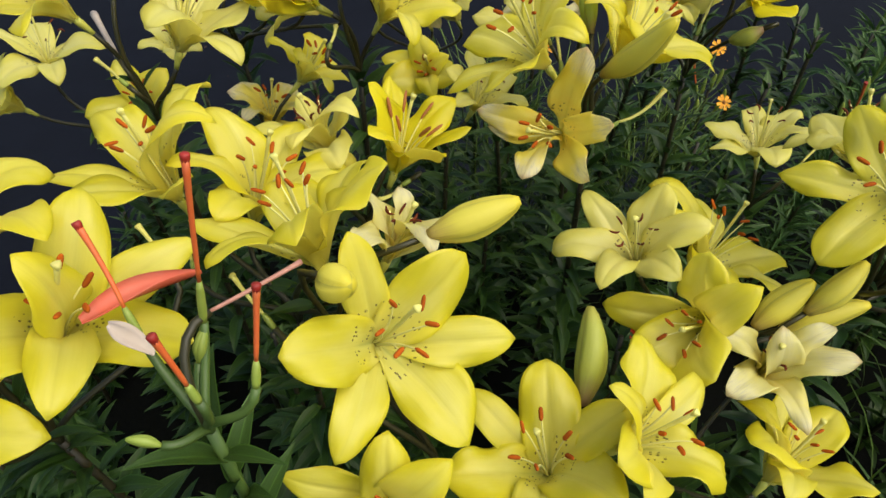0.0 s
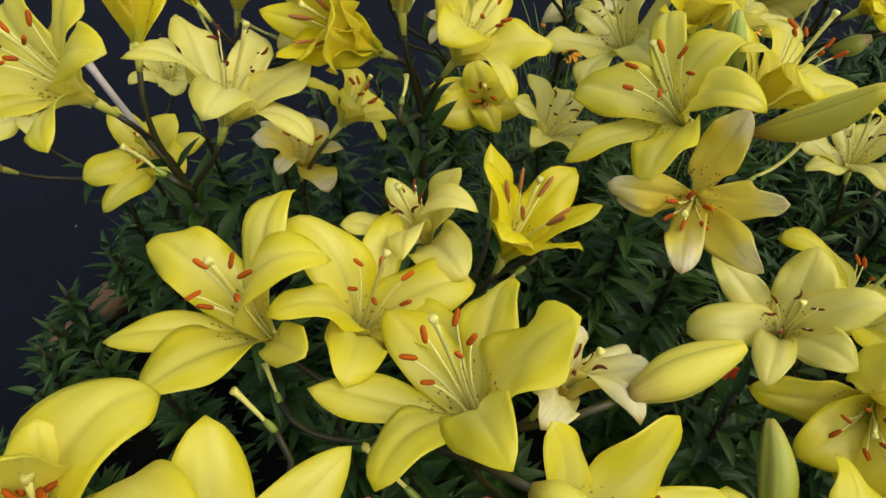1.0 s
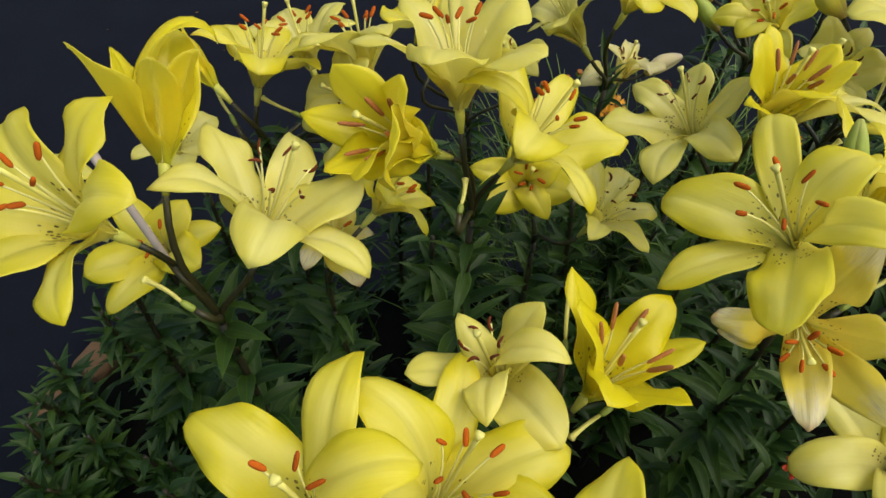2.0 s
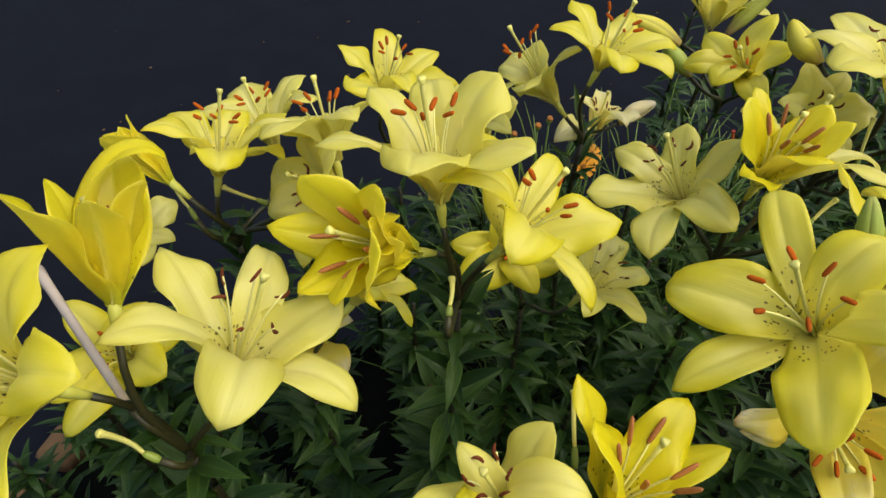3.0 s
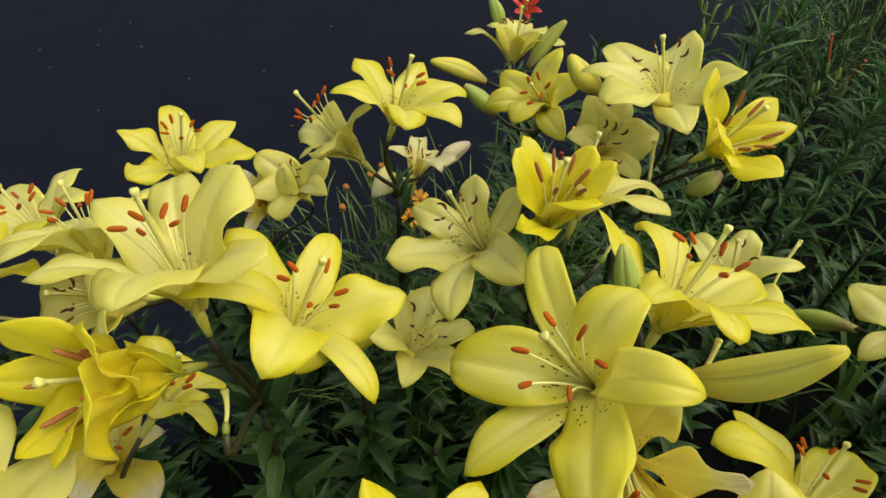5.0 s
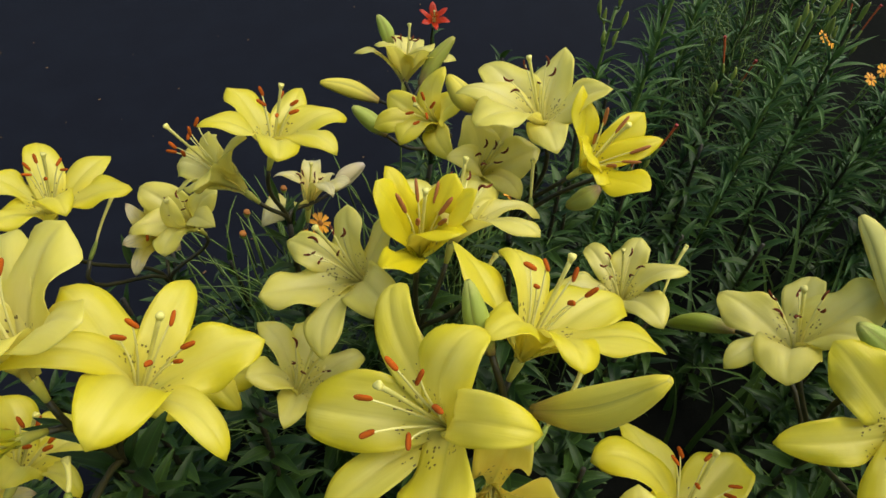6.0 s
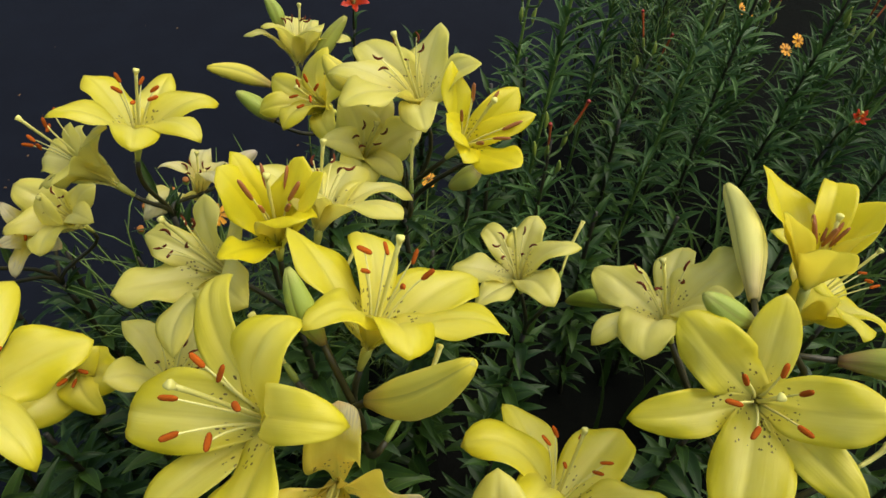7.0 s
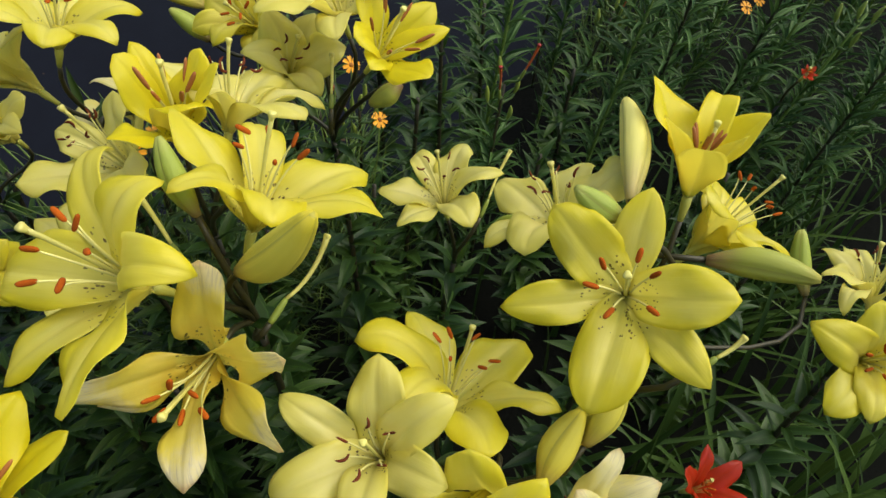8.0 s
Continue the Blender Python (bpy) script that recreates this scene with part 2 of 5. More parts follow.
RED_STYLE = plain_material("red_style", (0.56, 0.075, 0.012), (0.46, 0.130, 0.035), 150, 0.4)
DRY = plain_material("dry_petal", (0.40, 0.32, 0.25), (0.54, 0.46, 0.38), 60, 0.7, 0.2)
PINK = plain_material("withered_red_petal", (0.62, 0.085, 0.035), (0.60, 0.18, 0.11), 70, 0.5, 0.25)
SALMON = plain_material("salmon_stalk", (0.26, 0.11, 0.075), (0.36, 0.18, 0.13), 90, 0.5)
ORANGE = plain_material("orange_ray", (0.80, 0.30, 0.005), (0.80, 0.40, 0.01), 200, 0.5, 0.2)
SEED = plain_material("flower_disc", (0.20, 0.07, 0.010), (0.34, 0.13, 0.015), 900, 0.8)


def ground_material(name, a, b, c, scale, rough, bump, spec):
    m, n, l, p = material(name, a, rough, spec)
    co = n.new("ShaderNodeTexCoord").outputs["Object"]
    big, fine = noise_of(n, l, co, scale * 0.06, 5.0), noise_of(n, l, co, scale, 6.0, 0.75)
    colour = mixed(n, l, fine, a, b)
    colour = mixed(n, l, ramp(n, l, big, [(0.42, (0, 0, 0)), (0.75, (1, 1, 1))]), colour, c)
    l.new(colour, p.inputs["Base Color"])
    bumped(n, l, p, fine, 0.6, bump)
    return m


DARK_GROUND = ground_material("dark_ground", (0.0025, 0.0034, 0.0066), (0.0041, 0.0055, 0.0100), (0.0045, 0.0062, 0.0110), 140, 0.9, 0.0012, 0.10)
# near-black soil: the shade under the leaves is put into its colour
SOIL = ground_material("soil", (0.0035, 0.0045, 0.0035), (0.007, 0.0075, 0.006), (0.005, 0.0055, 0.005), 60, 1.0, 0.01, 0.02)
STONE = ground_material("edging_stone", (0.10, 0.056, 0.025), (0.17, 0.10, 0.046), (0.065, 0.037, 0.018), 70, 0.9, 0.008, 0.3)


# ---- mesh helpers ----
def mesh_of(name, verts, faces, uvs=None, smooth=True):
    me = bpy.data.meshes.new(name)
    me.from_pydata([tuple(map(float, v)) for v in verts], [], faces)
    if uvs is not None:
        layer = me.uv_layers.new(name="petal")
        loops = np.empty(len(me.loops), dtype=np.int32)
        me.loops.foreach_get("vertex_index", loops)
        layer.data.foreach_set("uv", np.asarray(uvs, dtype=np.float32)[loops].ravel())
    if smooth:
        me.polygons.foreach_set("use_smooth", [True] * len(me.polygons))
    me.update()
    return me


def part(name, mesh, mat, parent, m=None, label=""):
    """One mesh as ONE object under a thing or a part, at the pose m within it."""
    if not mesh.materials:
        mesh.materials.append(mat)
    ob = new(name, mesh)
    ob.parent = parent
    if m is not None:
        ob.matrix_basis = m
    return tagged(ob, label)


def tube(points, radii, sides=8, name="tube", squash=1.0):
    """A closed round bar along a line of points."""
    pts = [Vector(q) for q in points]
    verts, faces, up = [], [], None
    for i, q in enumerate(pts):
        d = (pts[min(i + 1, len(pts) - 1)] - pts[max(i - 1, 0)]).normalized()
        a = d.orthogonal() if up is None else up - d * up.dot(d)
        up = a.normalized()
        b = d.cross(up)
        for k in range(sides):
            w = 2 * math.pi * k / sides
            verts.append(q + radii[i] * (up * math.cos(w) + b * math.sin(w) * squash))
    for i in range(len(pts) - 1):
        for k in range(sides):
            j = (k + 1) % sides
            faces.append((i * sides + k, i * sides + j, (i + 1) * sides + j, (i + 1) * sides + k))
    faces.append(tuple(reversed(range(sides))))
    faces.append(tuple((len(pts) - 1) * sides + k for k in range(sides)))
    return mesh_of(name, verts, faces)


def bend(a, b, c, d, count):
    """Points on a cubic curve."""
    a, b, c, d = Vector(a), Vector(b), Vector(c), Vector(d)
    out = []
    for i in range(count):
        t = i / (count - 1)
        s = 1 - t
        out.append(a * s**3 + b * 3 * s * s * t + c * 3 * s * t * t + d * t**3)
    return out


def facing(at, axis, spin=0.0):
    """A pose at a place whose z looks along axis."""
    n = Vector(axis).normalized()
    ref = Vector((0, 0, 1)) if abs(n.z) < 0.9 else Vector((0, 1, 0))
    e1 = ref.cross(n).normalized()
    e2 = n.cross(e1)
    m = Matrix((e1, e2, n)).transposed().to_4x4()
    return Matrix.Translation(at) @ m @ Matrix.Rotation(spin, 4, "Z")


# ---- lilies ----
ACROSS = (-1.0, -0.82, -0.55, -0.28, -0.09, 0.0, 0.09, 0.28, 0.55, 0.82, 1.0)


def petal_mesh(chord, angle, curl, width, rnd, shape="open", wilt=0.0, broad=True):
    """A petal that leaves the throat along z, leans out towards x by angle, and ends chord away. curl: degrees by which it bends on its way."""
    rows = 21
    s = np.linspace(0, 1, rows)
    if shape == "cup":
        theta = radians(10) - radians(14) * s + radians(curl) * s**3
    else:
        theta = radians(curl) * (0.26 * s + 0.74 * s**3)
    step = np.stack([np.sin(theta), np.cos(theta)], 1)
    line = np.concatenate([[[0, 0]], np.cumsum((step[1:] + step[:-1]) / 2, 0)])
    line /= rows - 1
    end = line[-1]
    size, lean = np.linalg.norm(end), math.atan2(end[0], end[1])
    turn = angle - lean
    c, sn = math.cos(turn), math.sin(turn)
    line = line @ np.array([[c, -sn], [sn, c]]) * (chord / size)
    tang = np.gradient(line, axis=0)
    tang /= np.linalg.norm(tang, axis=1, keepdims=True)
    inward = np.stack([-tang[:, 1], tang[:, 0]], 1)
    foot, peak, rise = (0.24, 0.52, 1.15) if broad else (0.19, 0.57, 1.35)
    grow = foot + (1 - foot) * np.sin(np.clip(s / peak, 0, 1) * math.pi / 2) ** rise
    past = np.clip((s - peak) / (1 - peak), 0, 1)
    fall = np.clip(1 - past ** (2.5 if broad else 2.0), 0, 1) ** (0.66 if broad else 0.72)
    half = width / 2 * grow * fall
    half[-1] = width * 0.012
    cup = 0.55 * (1 - s) ** 2.0 - 0.27 * s**1.5
    if shape == "cup":
        cup = 0.50 * (1 - s) + 0.10
    ph, wave, waves = rnd.uniform(0, 6.28), rnd.uniform(0.15, 0.34) + 0.34 * wilt, rnd.uniform(1.2, 2.3)
    twist, bow = rnd.uniform(-0.22, 0.22), rnd.uniform(-0.025, 0.025) * chord
    skew = rnd.uniform(-0.10, 0.10)
    verts, uvs = [], []
    for side in (1, -1):
        for i in range(rows):
            for u in ACROSS:
                h = half[i]
                lift = cup[i] * u * u * h + twist * u * h * s[i]
                lift += wave * h * abs(u) ** 3 * math.sin(6.28 * waves * s[i] + ph + (1.9 if u > 0 else 0))
                lift -= 0.12 * h * math.exp(-((u / 0.14) ** 2)) * min(1, 3 * (1 - s[i]))
                lift += 0.035 * h * math.exp(-(((abs(u) - 0.36) / 0.20) ** 2)) + 0.022 * h * math.cos(11 * abs(u)) * (1 - s[i])
                thick = 0.00022 + 0.0011 * (1 - 0.7 * s[i]) * math.exp(-((u / 0.22) ** 2))
                off = lift + (0 if side > 0 else -thick)
                w = u * h * (1 + skew * u) * (1 - 0.18 * max(cup[i], 0) * u * u) + bow * math.sin(math.pi * s[i])
                verts.append((line[i, 0] + inward[i, 0] * off, w, line[i, 1] + inward[i, 1] * off))
                uvs.append((u * h, s[i] + (0 if side > 0 else 2)))
    cols, faces, base = len(ACROSS), [], rows * len(ACROSS)
    for i in range(rows - 1):
        for k in range(cols - 1):
            a = i * cols + k
            faces.append((a, a + cols, a + cols + 1, a + 1))
            faces.append((base + a, base + a + 1, base + a + cols + 1, base + a + cols))
        for k, flip in ((0, False), (cols - 1, True)):
            a, b = i * cols + k, (i + 1) * cols + k
            q = (a, base + a, base + b, b)
            faces.append(tuple(reversed(q)) if flip else q)
    for k in range(cols - 1):
        a = (rows - 1) * cols + k
        faces.append((a, base + a, base + a + 1, a + 1))
    return mesh_of("petal", verts, faces, uvs)


def lozenge(length, radius, name, sides=8, squash=0.7, rows=7):
    """A rounded grain along z with a groove down one side."""
    verts, faces = [], []
    for i in range(rows):
        z = -math.cos(math.pi * (i + 0.35) / (rows - 0.3))
        r = radius * math.sqrt(max(0.02, 1 - z**4))
        for k in range(sides):
            w = 2 * math.pi * k / sides
            dent = 0.72 if k == 0 else 1.0
            verts.append((r * math.cos(w) * dent, r * math.sin(w) * squash, z * length / 2))
    for i in range(rows - 1):
        for k in range(sides):
            j = (k + 1) % sides
            faces.append((i * sides + k, i * sides + j, (i + 1) * sides + j, (i + 1) * sides + k))
    faces.append(tuple(reversed(range(sides))))
    faces.append(tuple((rows - 1) * sides + k for k in range(sides)))
    return mesh_of(name, verts, faces)


ANTHER_MESH = lozenge(0.0088, 0.0017, "anther")
ANTHER_MESH.materials.append(ANTHER)
THIN_ANTHER_MESH = lozenge(0.0085, 0.0011, "anther")
for _q in THIN_ANTHER_MESH.vertices:
    _q.co.x += 0.0016 - 120 * _q.co.z**2
THIN_ANTHER_MESH.materials.append(ANTHER_DARK)
LONG_ANTHER_MESH = lozenge(0.0165, 0.0017, "anther")
LONG_ANTHER_MESH.materials.append(ANTHER_BROWN)


def stigma_mesh(r):
    verts, faces, sides = [], [], 12
    for z, w in ((-1.6, 0.55), (-0.7, 0.8), (0.1, 1.05), (0.6, 0.95), (0.8, 0.5)):
        for k in range(sides):
            a = 2 * math.pi * k / sides
            q = r * w * (1 + 0.16 * math.cos(3 * a))
            verts.append((q * math.cos(a), q * math.sin(a), z * r))
    for i in range(4):
        for k in range(sides):
            j = (k + 1) % sides
            faces.append((i * sides + k, i * sides + j, (i + 1) * sides + j, (i + 1) * sides + k))
    faces.append(tuple(reversed(range(sides))))
    faces.append(tuple(4 * sides + k for k in range(sides)))
    return mesh_of("stigma", verts, faces)


STIGMA_MESH = stigma_mesh(0.0021)
STIGMA_MESH.materials.append(STYLE)


class Plant:
    """A lily: an empty at its foot that parents stem, leaves, stalks, flowers, buds and spent styles."""

    def __init__(self, foot, node, label, leaves=60, leaf=LEAF, stem=STEM, name="lily_plant", reach=(0.043, 0.068), seed=1, low=0.28, top=1.0, under=36, thick=0.0042, rise=(18, 52), category="lily", group="lilies in the bed"):
        self.rnd = random.Random(seed)
        self.foot, self.node = Vector(foot), Vector(node)
        self.root = tagged(new(name), label, category, group)
        self.root.location = self.foot
        r, tall = self.rnd, self.node - self.foot
        sway = Vector((r.uniform(-0.015, 0.015), r.uniform(-0.015, 0.015), 0))
        self.line = bend((0, 0, 0), tall * 0.35 + sway, tall * 0.7 + sway, tall, 12)
        part("stem", tube(self.line, [thick * (1 - 0.35 * i / 11) for i in range(12)], 8, "stem"), stem, self.root)
        turn = r.uniform(0, 6.28)
        for i in range(leaves):
            t = low + (top - low) * (i + r.uniform(-0.3, 0.3)) / leaves
            t = min(max(t, 0.02), 0.995)
            at = self.along(t)
            turn += 2.39996 + r.uniform(-0.35, 0.35)
            size = reach[0] + (reach[1] - reach[0]) * math.sin(math.pi * min(1, 0.25 + 0.85 * t)) + r.uniform(-0.008, 0.008)
            pitch = r.uniform(*rise) if t < 0.9 else r.uniform(35, 65)
            leaf_part(self.root, at, turn, pitch, size, r, leaf)
        if under:
            self.undergrowth(under, reach, rise, leaf)

    def undergrowth(self, count, reach, rise, mat):
        """The crowded lower leaves, joined."""
        r, verts, uvs, faces = self.rnd, [], [], []
        for i in range(count):
            me = r.choice(LEAF_SHAPES)[0 if mat is LEAF else 1]
            size = r.uniform(*reach)
            m = leaf_pose(self.along(0.08 + 0.72 * i / count), r.uniform(0, 6.28), r.uniform(*rise), size, r)
            k = len(verts)
            verts += [m @ q.co for q in me.vertices]
            uvs += LEAF_UVS
            faces += [tuple(k + j for j in q.vertices) for q in me.polygons]
        tagged(part("foliage", mesh_of("foliage", verts, faces, uvs), mat, self.root), "crowded lower leaves", kind="stuff")

    def along(self, t):
        x = t * (len(self.line) - 1)
        i = min(int(x), len(self.line) - 2)
        return self.line[i].lerp(self.line[i + 1], x - i)

    def local(self, p):
        return Vector(p) - self.foot

    def stalk(self, end, axis, start=None, r0=0.0023, mat=None, r1=0.0019):
        a = self.local(start) if start is not None else self.line[-1]
        d, n = self.local(end), Vector(axis).normalized()
        far = (d - a).length
        pts = bend(a, a + Vector((0, 0, 0.35 * far)), d - n * 0.45 * far, d, 9)
        part("flower_stalk", tube(pts, [r0 + (r1 - r0) * i / 8 for i in range(9)], 7, "flower_stalk"), mat or STALK, self.root)
        return pts

    def flower(self, at, axis, spin, opening, reach, swing, look_of="lemon", wide=0, style="open", curl=60, stamens=1.0, start=None, label="", wilt=0.0, full=1.0):
        """opening: each petal's angle from the axis; reach: its length in mm; swing: its turn off the even six; wide: which three are the broad inner ones; full: the petals' breadth."""
        r = self.rnd
        at, n = Vector(at), Vector(axis).normalized()
        pts = self.stalk(at - n * 0.014, n, start)
        leaf_part(self.root, pts[3], r.uniform(0, 6.28), r.uniform(20, 60), r.uniform(0.025, 0.045), r, LEAF)
        m = facing(self.local(at), n)
        neck = tube([(0, 0, -0.015), (0, 0, -0.010), (0, 0, -0.004), (0, 0, 0.002)], [0.0019, 0.0023, 0.0031, 0.0030], 12, "flower")
        head = part("flower", neck, NECK, self.root, m, label)
        leaf_part(self.root, self.line[-1] - Vector((0, 0, r.uniform(0.002, 0.02))), r.uniform(0, 6.28), r.uniform(25, 60), r.uniform(0.035, 0.055), r, LEAF)
        mat = PETAL[look_of]
        for k in range(6):
            broad = k % 2 == wide
            chord = reach[k] / 1000
            slim = full[k] if isinstance(full, tuple) else full * (0.84 if look_of == "golden" and style != "cup" else 0.72 if look_of == "red" else 1 - 0.40 * wilt)
            w = slim * chord * (0.53 if broad else 0.395) * r.uniform(0.97, 1.03)
            if style == "cup":
                w *= 0.88
            cu = (curl[k] + r.uniform(-4, 4) if isinstance(curl, tuple) else curl + r.uniform(-12, 12) + (0 if broad else 12) + wilt * r.uniform(-20, 45))
            pm = petal_mesh(chord, radians(opening[k]), cu, w, r, style, wilt, broad)
            turn = spin - radians(60 * k) + radians(swing[k])
            part("petal", pm, mat, head, Matrix.Translation((0, 0, 0.0005 if broad else -0.0008)) @ Matrix.Rotation(turn, 4, "Z"))
        if stamens:
            spread = max(9, sum(opening) / 6 * (0.52 if look_of == "golden" and style != "cup" else 0.29))
            size = sum(reach) / 6000
            sag = m.to_3x3().inverted() @ Vector((0, 0, 1))
            for k in range(6):
                turn = spin - radians(60 * k + r.uniform(-9, 9))
                a = radians(spread * r.uniform(0.8, 1.2))
                far = size * 0.68 * stamens * r.uniform(0.94, 1.05)
                out = Vector((math.cos(turn), math.sin(turn), 0))
                tip = out * far * math.sin(a) * 1.1 + Vector((0, 0, far * math.cos(a))) + sag * 0.006
                pts = bend((out * 0.002), out * 0.003 + Vector((0, 0, far * 0.4)), tip - (out * 0.6 + Vector((0, 0, 1))) * far * 0.25, tip, 8)
                part("filament", tube(pts, [0.0009 - 0.00045 * i / 7 for i in range(8)], 6, "filament"), FILAMENT, head)
                d = (pts[-1] - pts[-2]).normalized()
                cross = d.cross(out).normalized()
                way = (cross.cross(d) * r.uniform(0.0, 0.7) + d * r.uniform(0.5, 1.0) + cross * r.uniform(-0.4, 0.4)) if style != "cup" and look_of != "golden" else d + cross * r.uniform(-0.2, 0.2)
                part("anther", LONG_ANTHER_MESH if look_of == "golden" else THIN_ANTHER_MESH if look_of in ("pale", "white") else ANTHER_MESH, ANTHER, head, facing(tip, way, r.uniform(0, 6)))
            end = Vector((r.uniform(-0.004, 0.004), r.uniform(-0.004, 0.004), size * 0.80 * stamens)) + sag * 0.012
            pts = bend((0, 0, 0), (0, 0, size * 0.3), end - Vector((0, 0, size * 0.3)) + sag * -0.004, end, 9)
            part("style", tube(pts, [0.0013, 0.0012, 0.0010, 0.0010, 0.0010, 0.0010, 0.0011, 0.0012, 0.0014], 8, "style"), STYLE, head, None, "pale yellow-green style")
            part("stigma", STIGMA_MESH, STYLE, head, facing(end, pts[-1] - pts[-2]))
        return head

    def bud(self, base, tip, radius, mat=None, start=None, label="", open_tip=0.0):
        base, tip = Vector(base), Vector(tip)
        axis = (tip - base).normalized()
        size = (tip - base).length
        verts, uvs, faces, sides, rows = [], [], [], 25, 14
        for i in range(rows):
            t = i / (rows - 1)
            w = (0.34 + 0.66 * math.sin(min(1, t / 0.46) * math.pi / 2) ** 1.15) if t < 0.46 else (1 - ((t - 0.46) / 0.54) ** 1.9 * (0.70 - open_tip))
            if i == rows - 1:
                w *= 0.72
            for k in range(sides):
                a = 2 * math.pi * k / (sides - 1)
                third = 1.5 * a / math.pi
                u = (third - math.floor(third)) * 2 - 1
                ridge = 0.92 + 0.10 * (1 - u * u) ** 0.6 - 0.07 * math.exp(-((abs(u) - 1) / 0.10) ** 2) + 0.035 * math.exp(-((u / 0.16) ** 2))
                bow = 0.06 * size * math.sin(math.pi * t)
                turn = a + 0.35 * t
                verts.append((0.86 * radius * w * ridge * math.cos(turn) + bow, 0.86 * radius * w * ridge * math.sin(turn), t * size))
                uvs.append((u, t))
        for i in range(rows - 1):
            for k in range(sides - 1):
                faces.append((i * sides + k, i * sides + k + 1, (i + 1) * sides + k + 1, (i + 1) * sides + k))
        faces.append(tuple(reversed(range(sides - 1))))
        faces.append(tuple((rows - 1) * sides + k for k in range(sides - 1)))
        self.stalk(base, axis, start, mat=DEEP_STEM if mat is POD else None)
        return part("bud", mesh_of("bud", verts, faces, uvs), mat or BUD_GREEN, self.root, facing(self.local(base), axis, self.rnd.uniform(0, 6)), label)

    def spent(self, base, tip, mat=None, thick=0.0013, sag=0.3, start=None, pod=True):
        """What is left of a flower: a green ovary with its style and stigma."""
        a, b = self.local(base), self.local(tip)
        d, r = b - a, self.rnd
        side = Vector((r.uniform(-1, 1), r.uniform(-1, 1), -1)).normalized() * d.length * sag
        mid = a.lerp(b, 0.28) if pod else a
        self.stalk(base, d.normalized(), start, 0.0022, DEEP_STEM if mat is RED_STYLE else STALK, 0.0020)
        if pod:
            pts = bend(a, a.lerp(mid, 0.3), a.lerp(mid, 0.7), mid, 6)
            ovary = part("ovary", tube(pts, [1.25 * thick + k for k in (0.0000, 0.0004, 0.0005, 0.0004, 0.0002, -0.0003)], 9, "ovary"), POD, self.root)
        pts = bend(mid, mid + d * 0.25 + side * 0.5, b - d * 0.25 + side * 0.5, b, 10)
        style = part("spent_style", tube(pts, [thick * k for k in (0.8, 0.9, 0.95, 1, 1, 1.05, 1.1, 1.15, 1.3, 1.5)], 8, "spent_style"), mat or STYLE, self.root)
        if mat is RED_STYLE:
            way = (pts[-1] - pts[-2]).normalized()
            part("stigma", tube([pts[-1] - way * thick * 2, pts[-1], pts[-1] + way * thick, pts[-1] + way * thick * 1.5], [thick * 1.3, thick * 1.7, thick * 1.75, thick * 1.3], 9, "stigma"), STIGMA_RED, style, None, "dark red stigma")
        elif mat is None:
            part("stigma", STIGMA_MESH, STYLE, style, facing(pts[-1], pts[-1] - pts[-2]))

    def withered(self, base, tip, width, mat):
        """A shrunken petal that still hangs on: a folded, twisted strip."""
        a, b = self.local(base), self.local(tip)
        d = b - a
        side, up = d.normalized().cross(Vector((0, 0, 1))).normalized(), Vector((0, 0, 1))
        verts, faces, rows = [], [], 12
        for i in range(rows):
            t = i / (rows - 1)
            c = a + d * t + up * 0.06 * d.length * math.sin(math.pi * t)
            w = width / 2 * (0.15 + math.sin(math.pi * min(1, t * 0.93 + 0.04)) ** 0.8)
            turn = 0.9 * t - 0.3
            x, y = side * math.cos(turn) + up * math.sin(turn), up * math.cos(turn) - side * math.sin(turn)
            for u, h in ((-1, 0.5), (-0.5, 0.1), (0, -0.15), (0.5, 0.2), (1, 0.6)):
                verts.append(c + x * u * w * 0.8 + y * h * w)
            for u, h in ((1, 0.56), (0.5, 0.12), (0, -0.24), (-0.5, 0.02), (-1, 0.46)):
                verts.append(c + x * u * w * 0.8 + y * (h * w - 0.0005))
        for i in range(rows - 1):
            for k in range(10):
                j = (k + 1) % 10
                faces.append((i * 10 + k, i * 10 + j, (i + 1) * 10 + j, (i + 1) * 10 + k))
        part("withered_petal", mesh_of("withered_petal", verts, faces), mat, self.root)


LEAF_SHAPES = []
LEAF_UVS = [(u, i / 8) for i in range(9) for u in (-1, -0.5, 0, 0.5, 1)]


def leaf_mesh(rise, droop, width):
    rows, verts, uvs, faces = 9, [], [], []
    x, z = 0.0, 0.0
    for i in range(rows):
        t = i / (rows - 1)
        a = radians(rise) - radians(droop) * t**1.3
        if i:
            x += math.cos(a) / (rows - 1)
            z += math.sin(a) / (rows - 1)
        w = width / 2 * (0.30 + 0.70 * math.sin(min(1, t / 0.38) * math.pi / 2)) * (max(0.0, 1 - max(0, (t - 0.3) / 0.7) ** 1.7)) + 0.002
        for u in (-1, -0.5, 0, 0.5, 1):
            lift = 0.38 * abs(u) * w
            verts.append((x - math.sin(a) * lift, u * w, z + math.cos(a) * lift))
            uvs.append((u, t))
    for i in range(rows - 1):
        for k in range(4):
            a = i * 5 + k
            faces.append((a, a + 5, a + 6, a + 1))
    return mesh_of("leaf", verts, faces, uvs)


